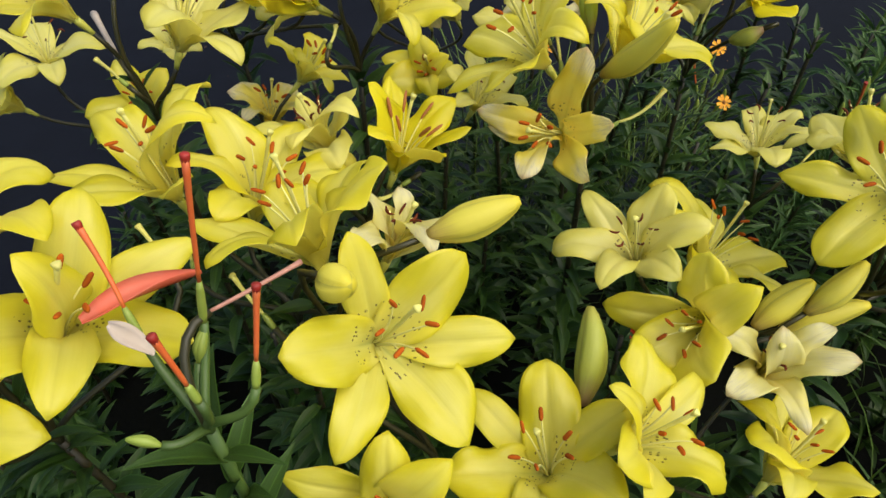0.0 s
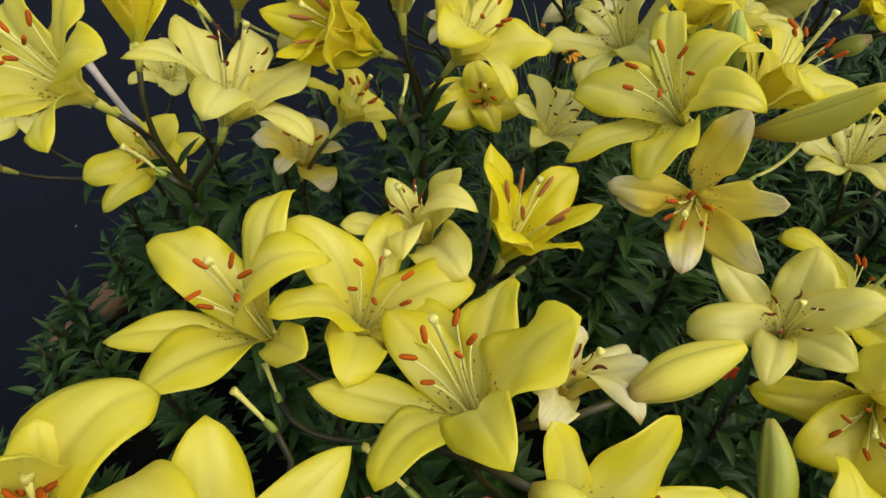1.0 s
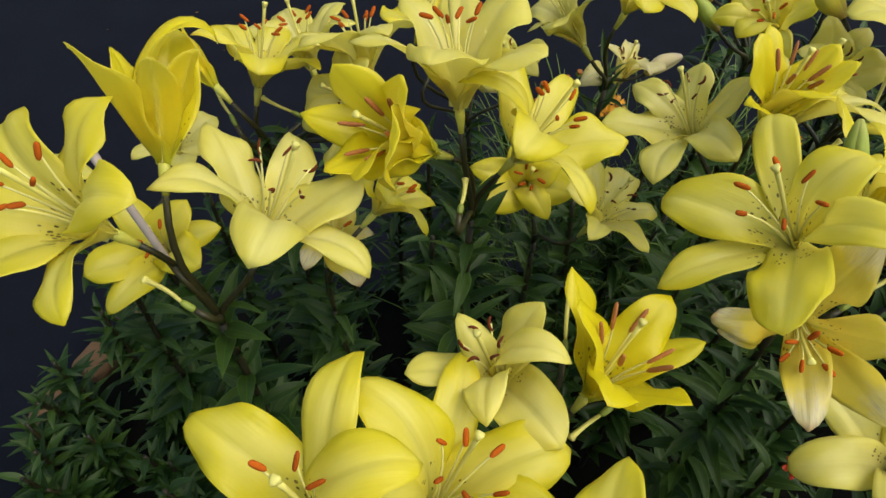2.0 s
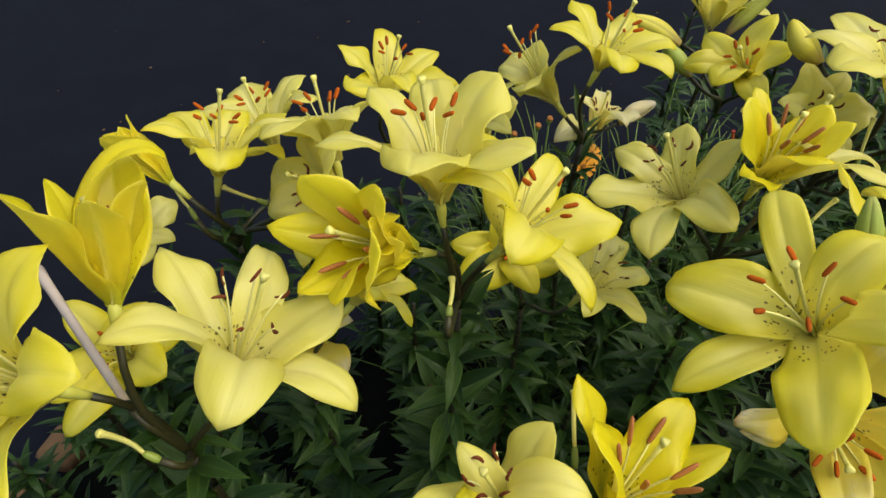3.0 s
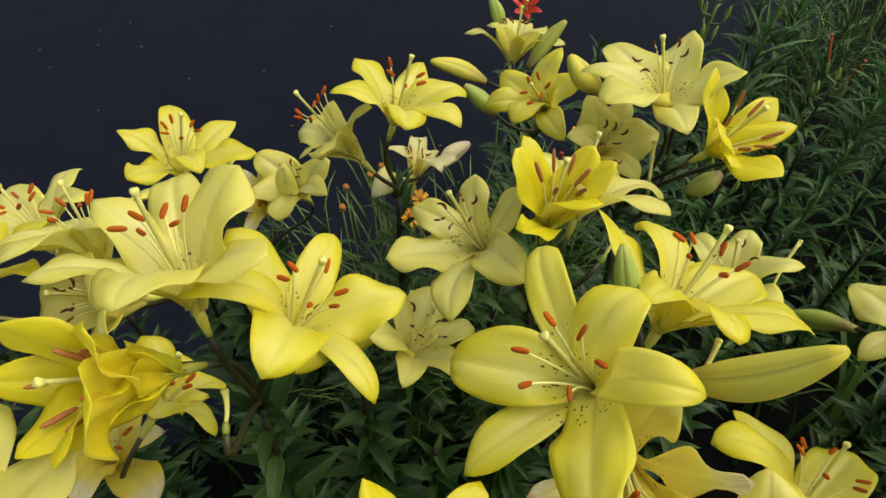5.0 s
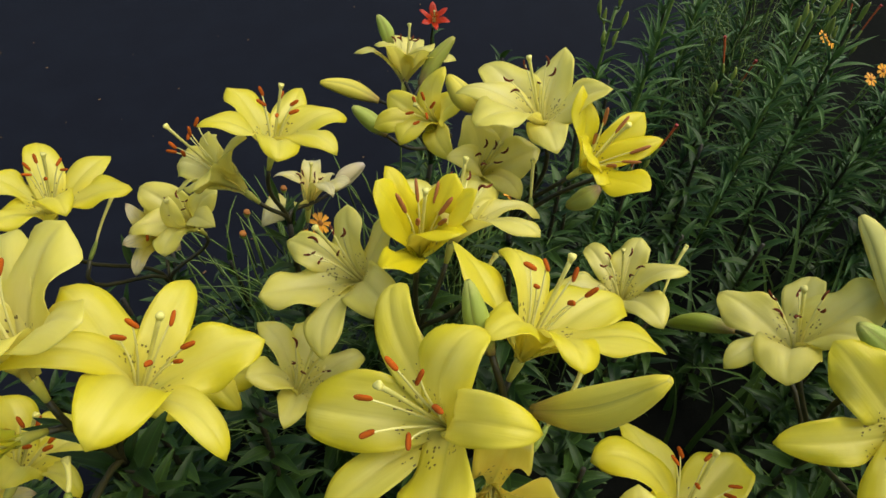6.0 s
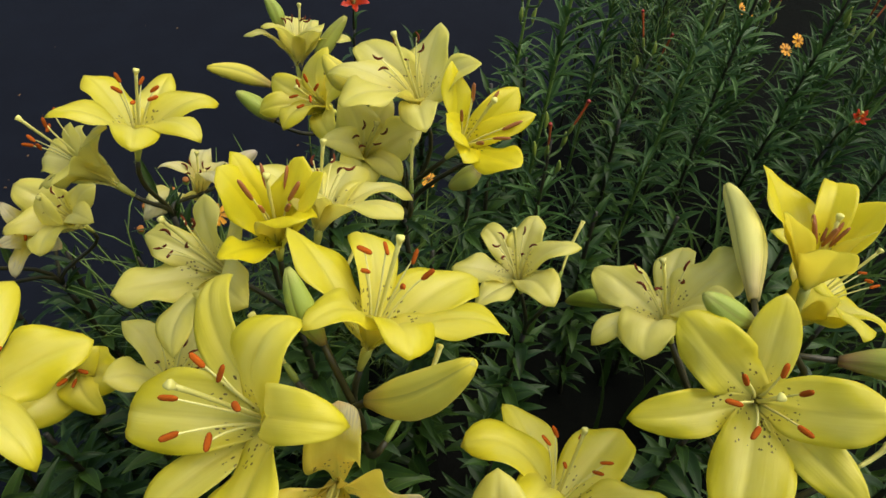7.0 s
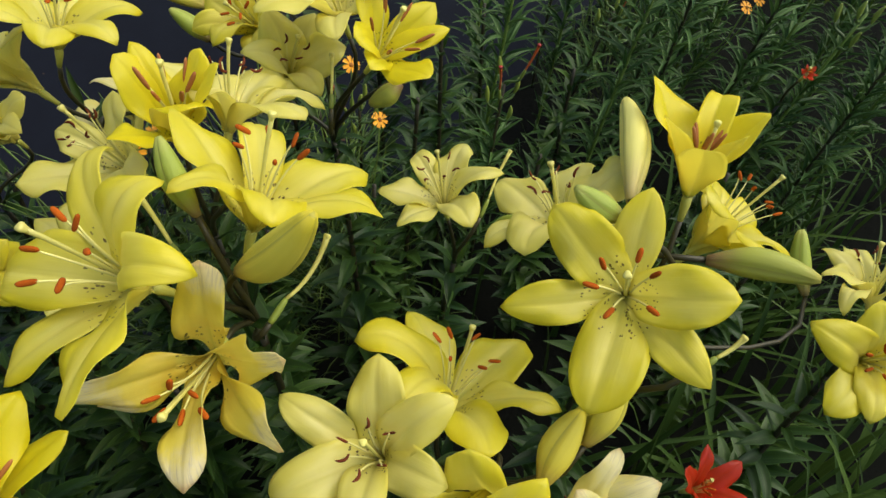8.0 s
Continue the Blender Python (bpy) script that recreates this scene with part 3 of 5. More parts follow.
for _rise, _droop, _width in ((8, 30, 0.23), (4, 52, 0.26), (12, 18, 0.21), (2, 70, 0.24), (10, 40, 0.28), (6, 25, 0.19)):
    LEAF_SHAPES.append([leaf_mesh(_rise, _droop, _width) for _ in range(2)])
for _pair in LEAF_SHAPES:
    _pair[0].materials.append(LEAF)
    _pair[1].materials.append(LEAF_GREY)
    _pair[1].transform(Matrix.Diagonal((1.1, 0.50, 1.0, 1)))


def leaf_pose(at, turn, pitch, size, r):
    return Matrix.Translation(at) @ Matrix.Rotation(turn, 4, "Z") @ Matrix.Rotation(-radians(pitch), 4, "Y") @ Matrix.Rotation(r.uniform(-0.35, 0.35), 4, "X") @ Matrix.Diagonal((size, size * r.uniform(0.85, 1.15), size, 1))


def leaf_part(root, at, turn, pitch, size, r, mat):
    me = r.choice(LEAF_SHAPES)[0 if mat is LEAF else 1]
    return part("leaf", me, mat, root, leaf_pose(at, turn, pitch, size, r))


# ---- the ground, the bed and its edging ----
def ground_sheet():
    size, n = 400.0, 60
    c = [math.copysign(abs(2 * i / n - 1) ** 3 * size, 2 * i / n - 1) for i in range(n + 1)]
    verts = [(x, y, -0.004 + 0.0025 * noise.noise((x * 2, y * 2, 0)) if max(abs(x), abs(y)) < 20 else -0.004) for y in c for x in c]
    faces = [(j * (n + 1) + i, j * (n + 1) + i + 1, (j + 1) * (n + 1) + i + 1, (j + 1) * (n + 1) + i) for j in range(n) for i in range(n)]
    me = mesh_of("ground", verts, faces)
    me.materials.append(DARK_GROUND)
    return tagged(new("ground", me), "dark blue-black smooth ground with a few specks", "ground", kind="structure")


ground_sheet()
EDGE_A, EDGE_B = Vector((-0.93, 0.36, 0)), Vector((-0.48, 1.16, 0))


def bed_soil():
    """A low mound of soil, coloured as dark as its shade, from the edging to the right."""
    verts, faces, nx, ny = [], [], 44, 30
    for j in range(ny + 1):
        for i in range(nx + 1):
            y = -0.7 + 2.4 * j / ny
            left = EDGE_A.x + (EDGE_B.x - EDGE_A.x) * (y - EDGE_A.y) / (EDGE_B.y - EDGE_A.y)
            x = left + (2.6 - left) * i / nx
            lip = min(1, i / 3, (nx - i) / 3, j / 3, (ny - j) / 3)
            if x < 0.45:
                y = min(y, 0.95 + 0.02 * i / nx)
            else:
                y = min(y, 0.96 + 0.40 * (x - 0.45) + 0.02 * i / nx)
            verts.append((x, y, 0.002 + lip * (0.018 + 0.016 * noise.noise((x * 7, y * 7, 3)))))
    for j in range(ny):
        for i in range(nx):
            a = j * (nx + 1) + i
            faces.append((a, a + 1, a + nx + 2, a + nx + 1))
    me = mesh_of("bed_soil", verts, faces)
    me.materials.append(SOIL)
    return tagged(new("bed_soil", me), "soil of the flower bed, its shade put into the near-black colour", "soil", kind="structure")


bed_soil()


def edging_stone(rnd, length, width, height):
    verts, faces, n = [], [], 16
    for z, k in ((0, 0.98), (height * 0.4, 1.02), (height * 0.75, 0.98), (height, 0.86), (height * 1.03, 0.5)):
        for i in range(n):
            a = 2 * math.pi * i / n
            ex = abs(math.cos(a)) ** 0.5 * math.copysign(1, math.cos(a))
            ey = abs(math.sin(a)) ** 0.5 * math.copysign(1, math.sin(a))
            w = rnd.uniform(0.92, 1.06)
            verts.append((ex * length / 2 * k * w, ey * width / 2 * k * w, z * rnd.uniform(0.88, 1.08)))
    for j in range(4):
        for i in range(n):
            faces.append((j * n + i, j * n + (i + 1) % n, (j + 1) * n + (i + 1) % n, (j + 1) * n + i))
    faces.append(tuple(4 * n + i for i in range(n)))
    return mesh_of("edging_stone", verts, faces)


_r = random.Random(5)
_way = (EDGE_B - EDGE_A).normalized()
for _x, _y, _len in ((-0.595, 0.955, 0.09), (-0.672, 0.872, 0.07), (-0.722, 0.785, 0.09)):
    _ob = new("edging_stone", edging_stone(_r, _len, _r.uniform(0.06, 0.075), _r.uniform(0.025, 0.035)))
    _ob.data.materials.append(STONE)
    _ob.matrix_basis = pose(_x, _y, 0.0, 0, 0, math.degrees(math.atan2(_way.y, _way.x)) + _r.uniform(-8, 8))
    tagged(_ob, "rough tan edging stone lying along the bed", "stone", "edging stones")


# ---- the flowering lilies ----
p = Plant((-0.092, 0.533, 0), (-0.076, 0.531, 0.699), "yellow lily with open flowers on a dark stem", 66, seed=11)
p.flower((-0.0863, 0.5347, 0.7965), (-0.03998, 0.28084, 0.95892), 1.274, (51, 39, 54, 51, 50, 35), (80, 78, 79, 81, 79, 75), (5, 12, -3, -2, -9, -5), "cream", 1, curl=(112, 63, 73, 100, 84, 60), full=(1.0, 1.2, 1.2, 1.0, 1.2, 0.76), label="pale creamy-yellow lily flower")
p.flower((-0.1027, 0.518, 0.778), (-0.67055, -0.37001, 0.643), 2.467, (24, 30, 26, 20, 19, 30), (88, 83, 86, 82, 80, 86), (-1, -6, -5, 5, 8, -3), "golden", 0, curl=(32, 59, 61, 73, 37, 49), full=(0.76, 1.02, 1.0, 1.0, 0.76, 0.76), label="freshly opened deep golden-yellow flower")
p.flower((-0.0518, 0.5253, 0.7586), (0.47443, -0.16421, 0.86484), 6.030, (58, 49, 59, 51, 57, 55), (72, 74, 73, 81, 81, 72), (1, 1, -9, -9, 0, 9), "lemon", 1, curl=(98, 53, 121, 128, 151, 72), full=(0.85, 0.88, 0.83, 0.88, 0.76, 0.92), label="lemon-yellow lily flower with dark flecks")
p.spent((-0.093, 0.486, 0.757), (-0.087, 0.503, 0.768), sag=0.15)
p = Plant((-0.254, 0.465, 0), (-0.246, 0.459, 0.708), "yellow lily with a half-open golden flower and wide blooms", 67, seed=12)
p.spent((-0.261, 0.466, 0.766), (-0.34, 0.599, 0.732), DRY, 0.0026, 0.02, pod=False)
p.flower((-0.2095, 0.4648, 0.7691), (0.42328, 0.09725, 0.90077), 1.277, (63, 37, 64, 54, 57, 54), (72, 71, 70, 74, 76, 74), (3, -3, 9, 2, 0, -1), "pale", 1, curl=(134, 32, 123, 137, 124, 58), stamens=1.15, full=(0.89, 0.89, 0.97, 0.91, 0.88, 0.85), label="pale creamy-yellow lily flower")
p.flower((-0.2732, 0.4545, 0.8045), (-0.41357, -0.21903, 0.88373), 1.864, (53, 56, 59, 54, 54, 59), (71, 73, 77, 77, 77, 72), (-2, -6, 1, 0, 0, 6), "lemon", 1, curl=(114, 117, 90, 103, 115, 147), full=(1.0, 0.83, 0.9, 1.0, 1.0, 0.92), label="lemon-yellow lily flower with dark flecks")
p.flower((-0.246, 0.4797, 0.8235), (0.15513, 0.54721, 0.82249), 4.983, (19, 25, 21, 31, 35, 29), (71, 68, 62, 64, 69, 64), (-2, -0, -3, 7, -1, -1), "golden", 0, curl=(28, 190, 34, 40, 30, 34), style="cup", stamens=0.75, full=(0.98, 1.0, 0.98, 0.95, 1.0, 1.0), label="freshly opened deep golden-yellow flower")
p.spent((-0.246, 0.436, 0.758), (-0.268, 0.447, 0.775), sag=0.35)
p = Plant((0.112, 0.752, 0), (0.099, 0.735, 0.640), "yellow lily with an upright bloom and a wilted one", 51, seed=13)
p.flower((0.0937, 0.7218, 0.7321), (0.31854, -0.06601, 0.94561), 2.083, (59, 59, 61, 57, 59, 64), (64, 70, 70, 71, 68, 70), (-1, -9, 2, -3, 9, 1), "lemon", 0, curl=(60, 61, 118, 121, 110, 99), full=(0.99, 0.95, 0.95, 1.02, 0.97, 1.01), label="lemon-yellow lily flower with dark flecks")
p.flower((0.0683, 0.737, 0.6908), (-0.52763, 0.3757, 0.76188), 2.369, (22, 53, 46, 40, 42, 50), (59, 64, 61, 57, 67, 67), (12, 11, -6, -10, -9, 3), "cream", 0, curl=103, stamens=1.5, label="pale creamy-yellow lily flower")
p.flower((0.1307, 0.776, 0.6081), (0.2351, 0.11443, 0.96521), 1.541, (58, 60, 48, 48, 81, 43), (57, 51, 55, 60, 69, 52), (-27, 2, 6, 8, -1, 11), "white", 0, curl=103, stamens=0.9, wilt=0.8, label="wilted whitish lily flower")
p.bud((0.1615, 0.7785, 0.62), (0.1987, 0.7786, 0.64), 0.0105, BUD_WILTED, label="wilted pinkish-cream flower closed to a bud")
p = Plant((0.258, 0.812, 0), (0.287, 0.791, 0.602), "yellow lily with pale buds and a small open bloom", 57, seed=14)
p.flower((0.2845, 0.847, 0.6703), (0.27039, 0.34209, 0.89992), 5.373, (47, 47, 63, 53, 53, 62), (67, 65, 63, 67, 67, 64), (-10, 12, -1, 0, 0, -0), "pale", 0, curl=103, label="pale creamy-yellow lily flower")
p.flower((0.2686, 0.7425, 0.6837), (-0.65272, -0.21942, 0.72513), 1.723, (50, 45, 55, 32, 50, 48), (65, 66, 68, 66, 67, 61), (-7, -1, -3, 0, 0, 18), "lemon", 1, curl=(126, 75, 115, 103, 115, 104), full=(1.06, 0.94, 1.0, 1.0, 1.0, 0.89), label="lemon-yellow lily flower with dark flecks")
p.bud((0.246, 0.834, 0.669), (0.195, 0.868, 0.689), 0.011, BUD_YELLOW)
p.bud((0.22, 0.765, 0.677), (0.198, 0.793, 0.702), 0.01, BUD_GREEN)
p.bud((0.282, 0.87, 0.702), (0.278, 0.891, 0.734), 0.009, BUD_GREEN)
p.bud((0.293, 0.827, 0.677), (0.338, 0.83, 0.721), 0.01, BUD_DULL)
p = Plant((0.263, 0.611, 0), (0.277, 0.627, 0.63), "yellow lily with cream and golden blooms", 59, seed=15)
p.flower((0.2913, 0.6186, 0.7532), (-0.31145, 0.12103, 0.94253), 1.320, (62, 59, 59, 66, 49, 54), (76, 69, 72, 72, 81, 77), (17, 12, -6, -7, -1, 0), "pale", 0, curl=(74, 32, 51, 82, 81, 115), full=(1.0, 1.2, 1.03, 1.1, 1.04, 1.0), label="pale creamy-yellow lily flower")
p.flower((0.2887, 0.5654, 0.7479), (0.22725, -0.5319, 0.81574), 1.321, (56, 48, 36, 39, 45, 42), (65, 64, 65, 61, 61, 63), (-9, -13, 13, -2, -7, 22), "golden", 1, curl=(32, 56, 60, 32, 79, 67), full=(0.99, 0.78, 0.81, 1.05, 1.0, 1.0), label="freshly opened deep golden-yellow flower")
p.flower((0.2484, 0.6498, 0.691), (0.0245, -0.46211, 0.88648), 1.717, (38, 46, 41, 41, 48, 39), (66, 65, 67, 65, 67, 66), (-3, -0, 6, -6, 0, 3), "pale", 0, curl=103, label="pale creamy-yellow lily flower")
p.bud((0.265, 0.667, 0.748), (0.25, 0.701, 0.77), 0.012, BUD_YELLOW)
p.bud((0.311, 0.561, 0.724), (0.285, 0.568, 0.708), 0.01, BUD_DULL)
p.spent((0.256, 0.579, 0.708), (0.271, 0.601, 0.74), sag=0.1)
p = Plant((0.156, 0.429, 0), (0.126, 0.431, 0.68), "yellow lily with a withering flower and swollen buds", 64, seed=16)
p.flower((0.0808, 0.4178, 0.7793), (-0.59124, 0.0341, 0.80578), 2.774, (75, 61, 67, 57, 67, 66), (77, 57, 63, 83, 78, 75), (3, 5, 7, 2, -2, 9), "lemon", 1, curl=(143, 170, 170, 46, 69, 104), full=(0.77, 1.05, 0.93, 0.86, 0.81, 0.94), label="lemon-yellow lily flower with dark flecks")
p.flower((0.138, 0.4389, 0.765), (0.42985, 0.06817, 0.90032), 2.238, (53, 64, 60, 56, 53, 57), (77, 68, 75, 78, 65, 71), (-5, 5, -9, 1, -3, 6), "lemon", 0, curl=(35, 155, 87, 95, 114, 120), stamens=1.1, full=(0.98, 0.99, 0.94, 1.02, 1.01, 1.05), label="lemon-yellow lily flower with dark flecks")
p.flower((0.0939, 0.3979, 0.7326), (-0.52352, -0.70634, 0.47646), 1.675, (64, 51, 39, 18, 45, 43), (77, 72, 82, 81, 61, 73), (-12, -6, 14, 19, -27, 19), "faded", 1, curl=(32, 32, 32, 52, 32, 32), wilt=0.8, full=(0.90, 0.62, 0.76, 0.56, 0.74, 0.60), label="withering flower with browned papery petal tips")
p.bud((0.119, 0.403, 0.782), (0.145, 0.361, 0.848), 0.0118, BUD_YELLOW)
p.bud((0.113, 0.434, 0.797), (0.111, 0.456, 0.833), 0.0078, BUD_GREEN)
p.spent((0.127, 0.405, 0.726), (0.176, 0.425, 0.752), sag=0.2)
p.spent((0.1, 0.451, 0.75), (0.094, 0.482, 0.78), sag=0.05)
p = Plant((0.389, 0.337, 0), (0.368, 0.338, 0.566), "yellow lily with crowded blooms and green buds", 53, seed=17)
p.flower((0.3015, 0.3031, 0.7468), (-0.59839, -0.22872, 0.76786), 1.715, (66, 58, 65, 66, 67, 61), (64, 67, 70, 73, 73, 68), (5, -13, 2, 5, -2, -2), "lemon", 1, curl=(61, 83, 57, 70, 66, 65), full=(1.06, 0.97, 0.92, 1.07, 0.88, 0.93), label="lemon-yellow lily flower with dark flecks")
p.flower((0.3248, 0.3745, 0.7123), (-0.22582, 0.33276, 0.91557), 1.686, (65, 78, 55, 56, 56, 64), (63, 63, 70, 69, 69, 60), (0, -7, -5, 0, 0, 16), "pale", 0, curl=(64, 112, 74, 115, 103, 114), full=(0.97, 1.01, 1.04, 1.0, 1.0, 0.98), label="pale creamy-yellow lily flower")
p.flower((0.3783, 0.3316, 0.7587), (0.31694, 0.29929, 0.89999), 5.577, (34, 36, 32, 27, 49, 33), (79, 64, 68, 55, 63, 61), (4, -7, -1, -6, -3, 6), "golden", 0, curl=(28, 190, 34, 40, 30, 34), style="cup", stamens=0.75, full=(0.98, 1.0, 0.98, 0.95, 1.0, 1.0), label="freshly opened deep golden-yellow flower")
p.flower((0.4715, 0.3525, 0.6206), (0.58876, -0.18645, 0.78651), 5.930, (52, 50, 42, 52, 52, 51), (80, 81, 80, 79, 83, 85), (-8, 16, 0, -7, -2, 1), "lemon", 0, curl=103, stamens=1.35, label="lemon-yellow lily flower with dark flecks")
p.bud((0.331, 0.34, 0.775), (0.394, 0.409, 0.777), 0.0110, BUD_PALE, open_tip=0.10)
p.bud((0.311, 0.327, 0.782), (0.291, 0.351, 0.797), 0.0088, BUD_GREEN)
p.bud((0.349, 0.291, 0.76), (0.377, 0.243, 0.776), 0.0104, BUD_DULL)
p.bud((0.532, 0.270, 0.6135), (0.553, 0.309, 0.648), 0.0098, BUD_GREEN, open_tip=0.1)
p.bud((0.37, 0.433, 0.638), (0.37, 0.491, 0.58), 0.01, BUD_GREEN)
p.spent((0.319, 0.25, 0.729), (0.339, 0.247, 0.744), sag=0.15)
p = Plant((-0.1, 0.259, 0), (-0.108, 0.28, 0.656), "yellow lily with three large open flowers", 62, seed=18)
p.flower((-0.1767, 0.3141, 0.7492), (-0.22135, 0.00186, 0.97519), 1.177, (59, 47, 51, 47, 55, 53), (81, 74, 75, 79, 81, 82), (-3, -5, 5, -11, 1, 7), "lemon", 1, curl=(140, 170, 32, 48, 65, 97), full=(0.8, 0.8, 0.8, 0.93, 0.77, 0.78), label="lemon-yellow lily flower with dark flecks")
p.flower((-0.1354, 0.3214, 0.7193), (0.36313, 0.1019, 0.92615), 1.370, (55, 46, 52, 53, 50, 50), (86, 80, 84, 78, 82, 84), (-1, -10, 0, -8, 5, 3), "lemon", 1, curl=(89, 102, 124, 105, 124, 130), full=(0.76, 0.84, 1.0, 0.78, 1.0, 0.84), label="lemon-yellow lily flower with dark flecks")
p.flower((-0.0717, 0.25, 0.7511), (-0.32437, 0.35265, 0.87773), 3.375, (60, 51, 56, 56, 51, 55), (79, 81, 83, 78, 87, 80), (1, 0, -8, 2, -1, 3), "lemon", 1, curl=(91, 70, 116, 104, 32, 56), full=(1.04, 1.04, 1.02, 0.76, 0.84, 0.76), label="lemon-yellow lily flower with dark flecks")
p.flower((-0.0363, 0.2633, 0.7405), (0.40795, 0.05455, 0.91137), 1.840, (26, 64, 33, 36, 52, 40), (50, 56, 57, 61, 61, 59), (9, -20, 6, 2, -1, 4), "white", 0, curl=103, wilt=0.8, stamens=0.9, label="wilted whitish lily flower")
p.bud((-0.008, 0.244, 0.785), (0.043, 0.254, 0.802), 0.0128, BUD_YELLOW)
p.spent((-0.185, 0.307, 0.685), (-0.192, 0.327, 0.697), sag=0.1)
p = Plant((-0.058, 0.406, 0), (-0.066, 0.384, 0.641), "yellow lily with a golden flower and a small bud", 60, seed=19)
p.flower((-0.0369, 0.377, 0.7134), (0.34328, 0.09041, 0.93487), 1.899, (44, 31, 35, 37, 43, 31), (76, 74, 73, 68, 76, 76), (4, -8, 9, 4, 1, -1), "golden", 1, curl=(32, 71, 32, 36, 79, 67), full=(0.85, 0.76, 0.79, 1.08, 1.0, 1.0), label="freshly opened deep golden-yellow flower")
p.flower((-0.084, 0.3867, 0.7222), (-0.32162, 0.09194, 0.9424), 0.872, (44, 51, 69, 46, 40, 21), (58, 61, 66, 62, 63, 55), (-28, -17, 5, 35, 21, 1), "pale", 0, curl=(66, 170, 103, 115, 45, 103), full=(0.96, 0.87, 1.0, 1.0, 0.83, 0.88), label="pale creamy-yellow lily flower")
p.bud((-0.074, 0.369, 0.719), (-0.073, 0.386, 0.728), 0.0115, BUD_YELLOW)
p.spent((-0.042, 0.404, 0.711), (-0.033, 0.437, 0.732), sag=0.05)
p.spent((-0.024, 0.369, 0.714), (-0.048, 0.359, 0.703), sag=0.5)
p = Plant((0.137, 0.566, 0), (0.136, 0.552, 0.652), "yellow lily with a starry golden flower", 61, seed=20)
p.flower((0.1027, 0.5717, 0.7194), (-0.49491, 0.13179, 0.85889), 2.636, (48, 52, 71, 68, 52, 53), (55, 65, 71, 76, 72, 63), (-2, -6, -7, 6, 2, 9), "pale", 0, curl=(48, 32, 97, 81, 37, 86), full=(1.07, 1.17, 0.84, 1.07, 0.94, 1.05), label="pale creamy-yellow lily flower")
p.flower((0.1347, 0.5466, 0.7506), (0.05468, -0.13354, 0.98953), 1.556, (35, 21, 23, 29, 47, 31), (68, 67, 72, 65, 73, 67), (16, -10, 8, 4, 3, -18), "golden", 1, curl=(54, 39, 32, 67, 32, 32), full=(0.76, 0.82, 1.03, 1.0, 0.89, 0.91), label="freshly opened deep golden-yellow flower")
p.flower((0.1667, 0.5577, 0.7359), (0.38064, 0.21224, 0.90004), 0.734, (67, 68, 63, 57, 57, 63), (71, 71, 68, 67, 67, 57), (-7, 2, 12, 0, 0, -27), "pale", 0, curl=103, label="pale creamy-yellow lily flower")
p.spent((0.164, 0.52, 0.729), (0.181, 0.524, 0.748), sag=0.15)
p = Plant((0.006, 0.17, 0), (-0.004, 0.197, 0.567), "yellow lily with a broad lemon flower held open", 53, seed=21)
p.flower((-0.04, 0.2057, 0.7374), (0.45548, -0.42018, 0.78485), 1.453, (56, 51, 62, 67, 71, 61), (74, 74, 81, 78, 75, 74), (-3, -11, -3, 3, 1, 7), "lemon", 1, curl=(50, 47, 67, 52, 87, 69), full=(0.95, 1.02, 0.91, 0.96, 0.96, 1.0), label="lemon-yellow lily flower with dark flecks")
p.flower((0.0674, 0.1683, 0.6321), (-0.234, -0.02883, 0.97181), 1.300, (55, 56, 53, 58, 56, 58), (76, 80, 75, 77, 77, 80), (5, 3, 4, 0, -5, -2), "lemon", 0, curl=(81, 86, 84, 96, 76, 80), full=(0.99, 1.07, 1.02, 1.02, 0.92, 0.84), label="lemon-yellow lily flower with dark flecks")
p.flower((-0.0316, 0.1494, 0.6534), (-0.09394, -0.6499, 0.75419), 1.769, (45, 44, 50, 50, 50, 52), (77, 82, 84, 84, 84, 80), (-11, 10, 0, 0, 0, -1), "lemon", 0, curl=(109, 115, 103, 115, 103, 32), full=(0.76, 1.0, 1.0, 1.0, 1.0, 0.77), label="lemon-yellow lily flower with dark flecks")
p.bud((0.09, 0.202, 0.662), (0.099, 0.257, 0.698), 0.0125, BUD_DULL)
p.bud((-0.061, 0.205, 0.800), (-0.044, 0.188, 0.812), 0.0115, BUD_YELLOW, label="plump yellow bud about to open")
p.spent((-0.105, 0.228, 0.721), (-0.129, 0.25, 0.746), sag=0.25)
p = Plant((-0.223, 0.184, 0), (-0.239, 0.178, 0.675), "yellow lily with a broad lemon flower beside spent red styles", 64, seed=22)
p.flower((-0.199, 0.1864, 0.7728), (0.51762, -0.16913, 0.83873), 0.569, (47, 53, 40, 41, 47, 18), (82, 87, 88, 85, 87, 81), (-3, 3, 5, -5, 0, 2), "lemon", 0, curl=(85, 75, 32, 105, 78, 90), full=(0.79, 0.76, 0.76, 0.87, 1.0, 1.0), label="lemon-yellow lily flower with dark flecks")
p.flower((-0.2382, 0.2046, 0.8084), (0.27098, 0.3428, 0.89948), 4.226, (42, 53, 51, 16, 17, 30), (64, 85, 83, 71, 50, 37), (17, 4, 2, 68, -37, -28), "lemon", 0, curl=(150, 100, 90, 60, 60, 60), stamens=0.6, full=(1.1, 1.0, 1.0, 0.9, 0.9, 1.0), label="lemon-yellow lily flower with dark flecks")
p.flower((-0.2368, 0.1402, 0.7399), (-0.02707, -0.24907, 0.96811), 1.002, (52, 52, 52, 52, 52, 52), (88, 88, 88, 88, 88, 88), (0, 0, 0, 0, 0, 0), "lemon", 0, curl=103, label="lemon-yellow lily flower with dark flecks")
p.spent((-0.175, 0.267, 0.737), (-0.191, 0.281, 0.759), sag=0.1)
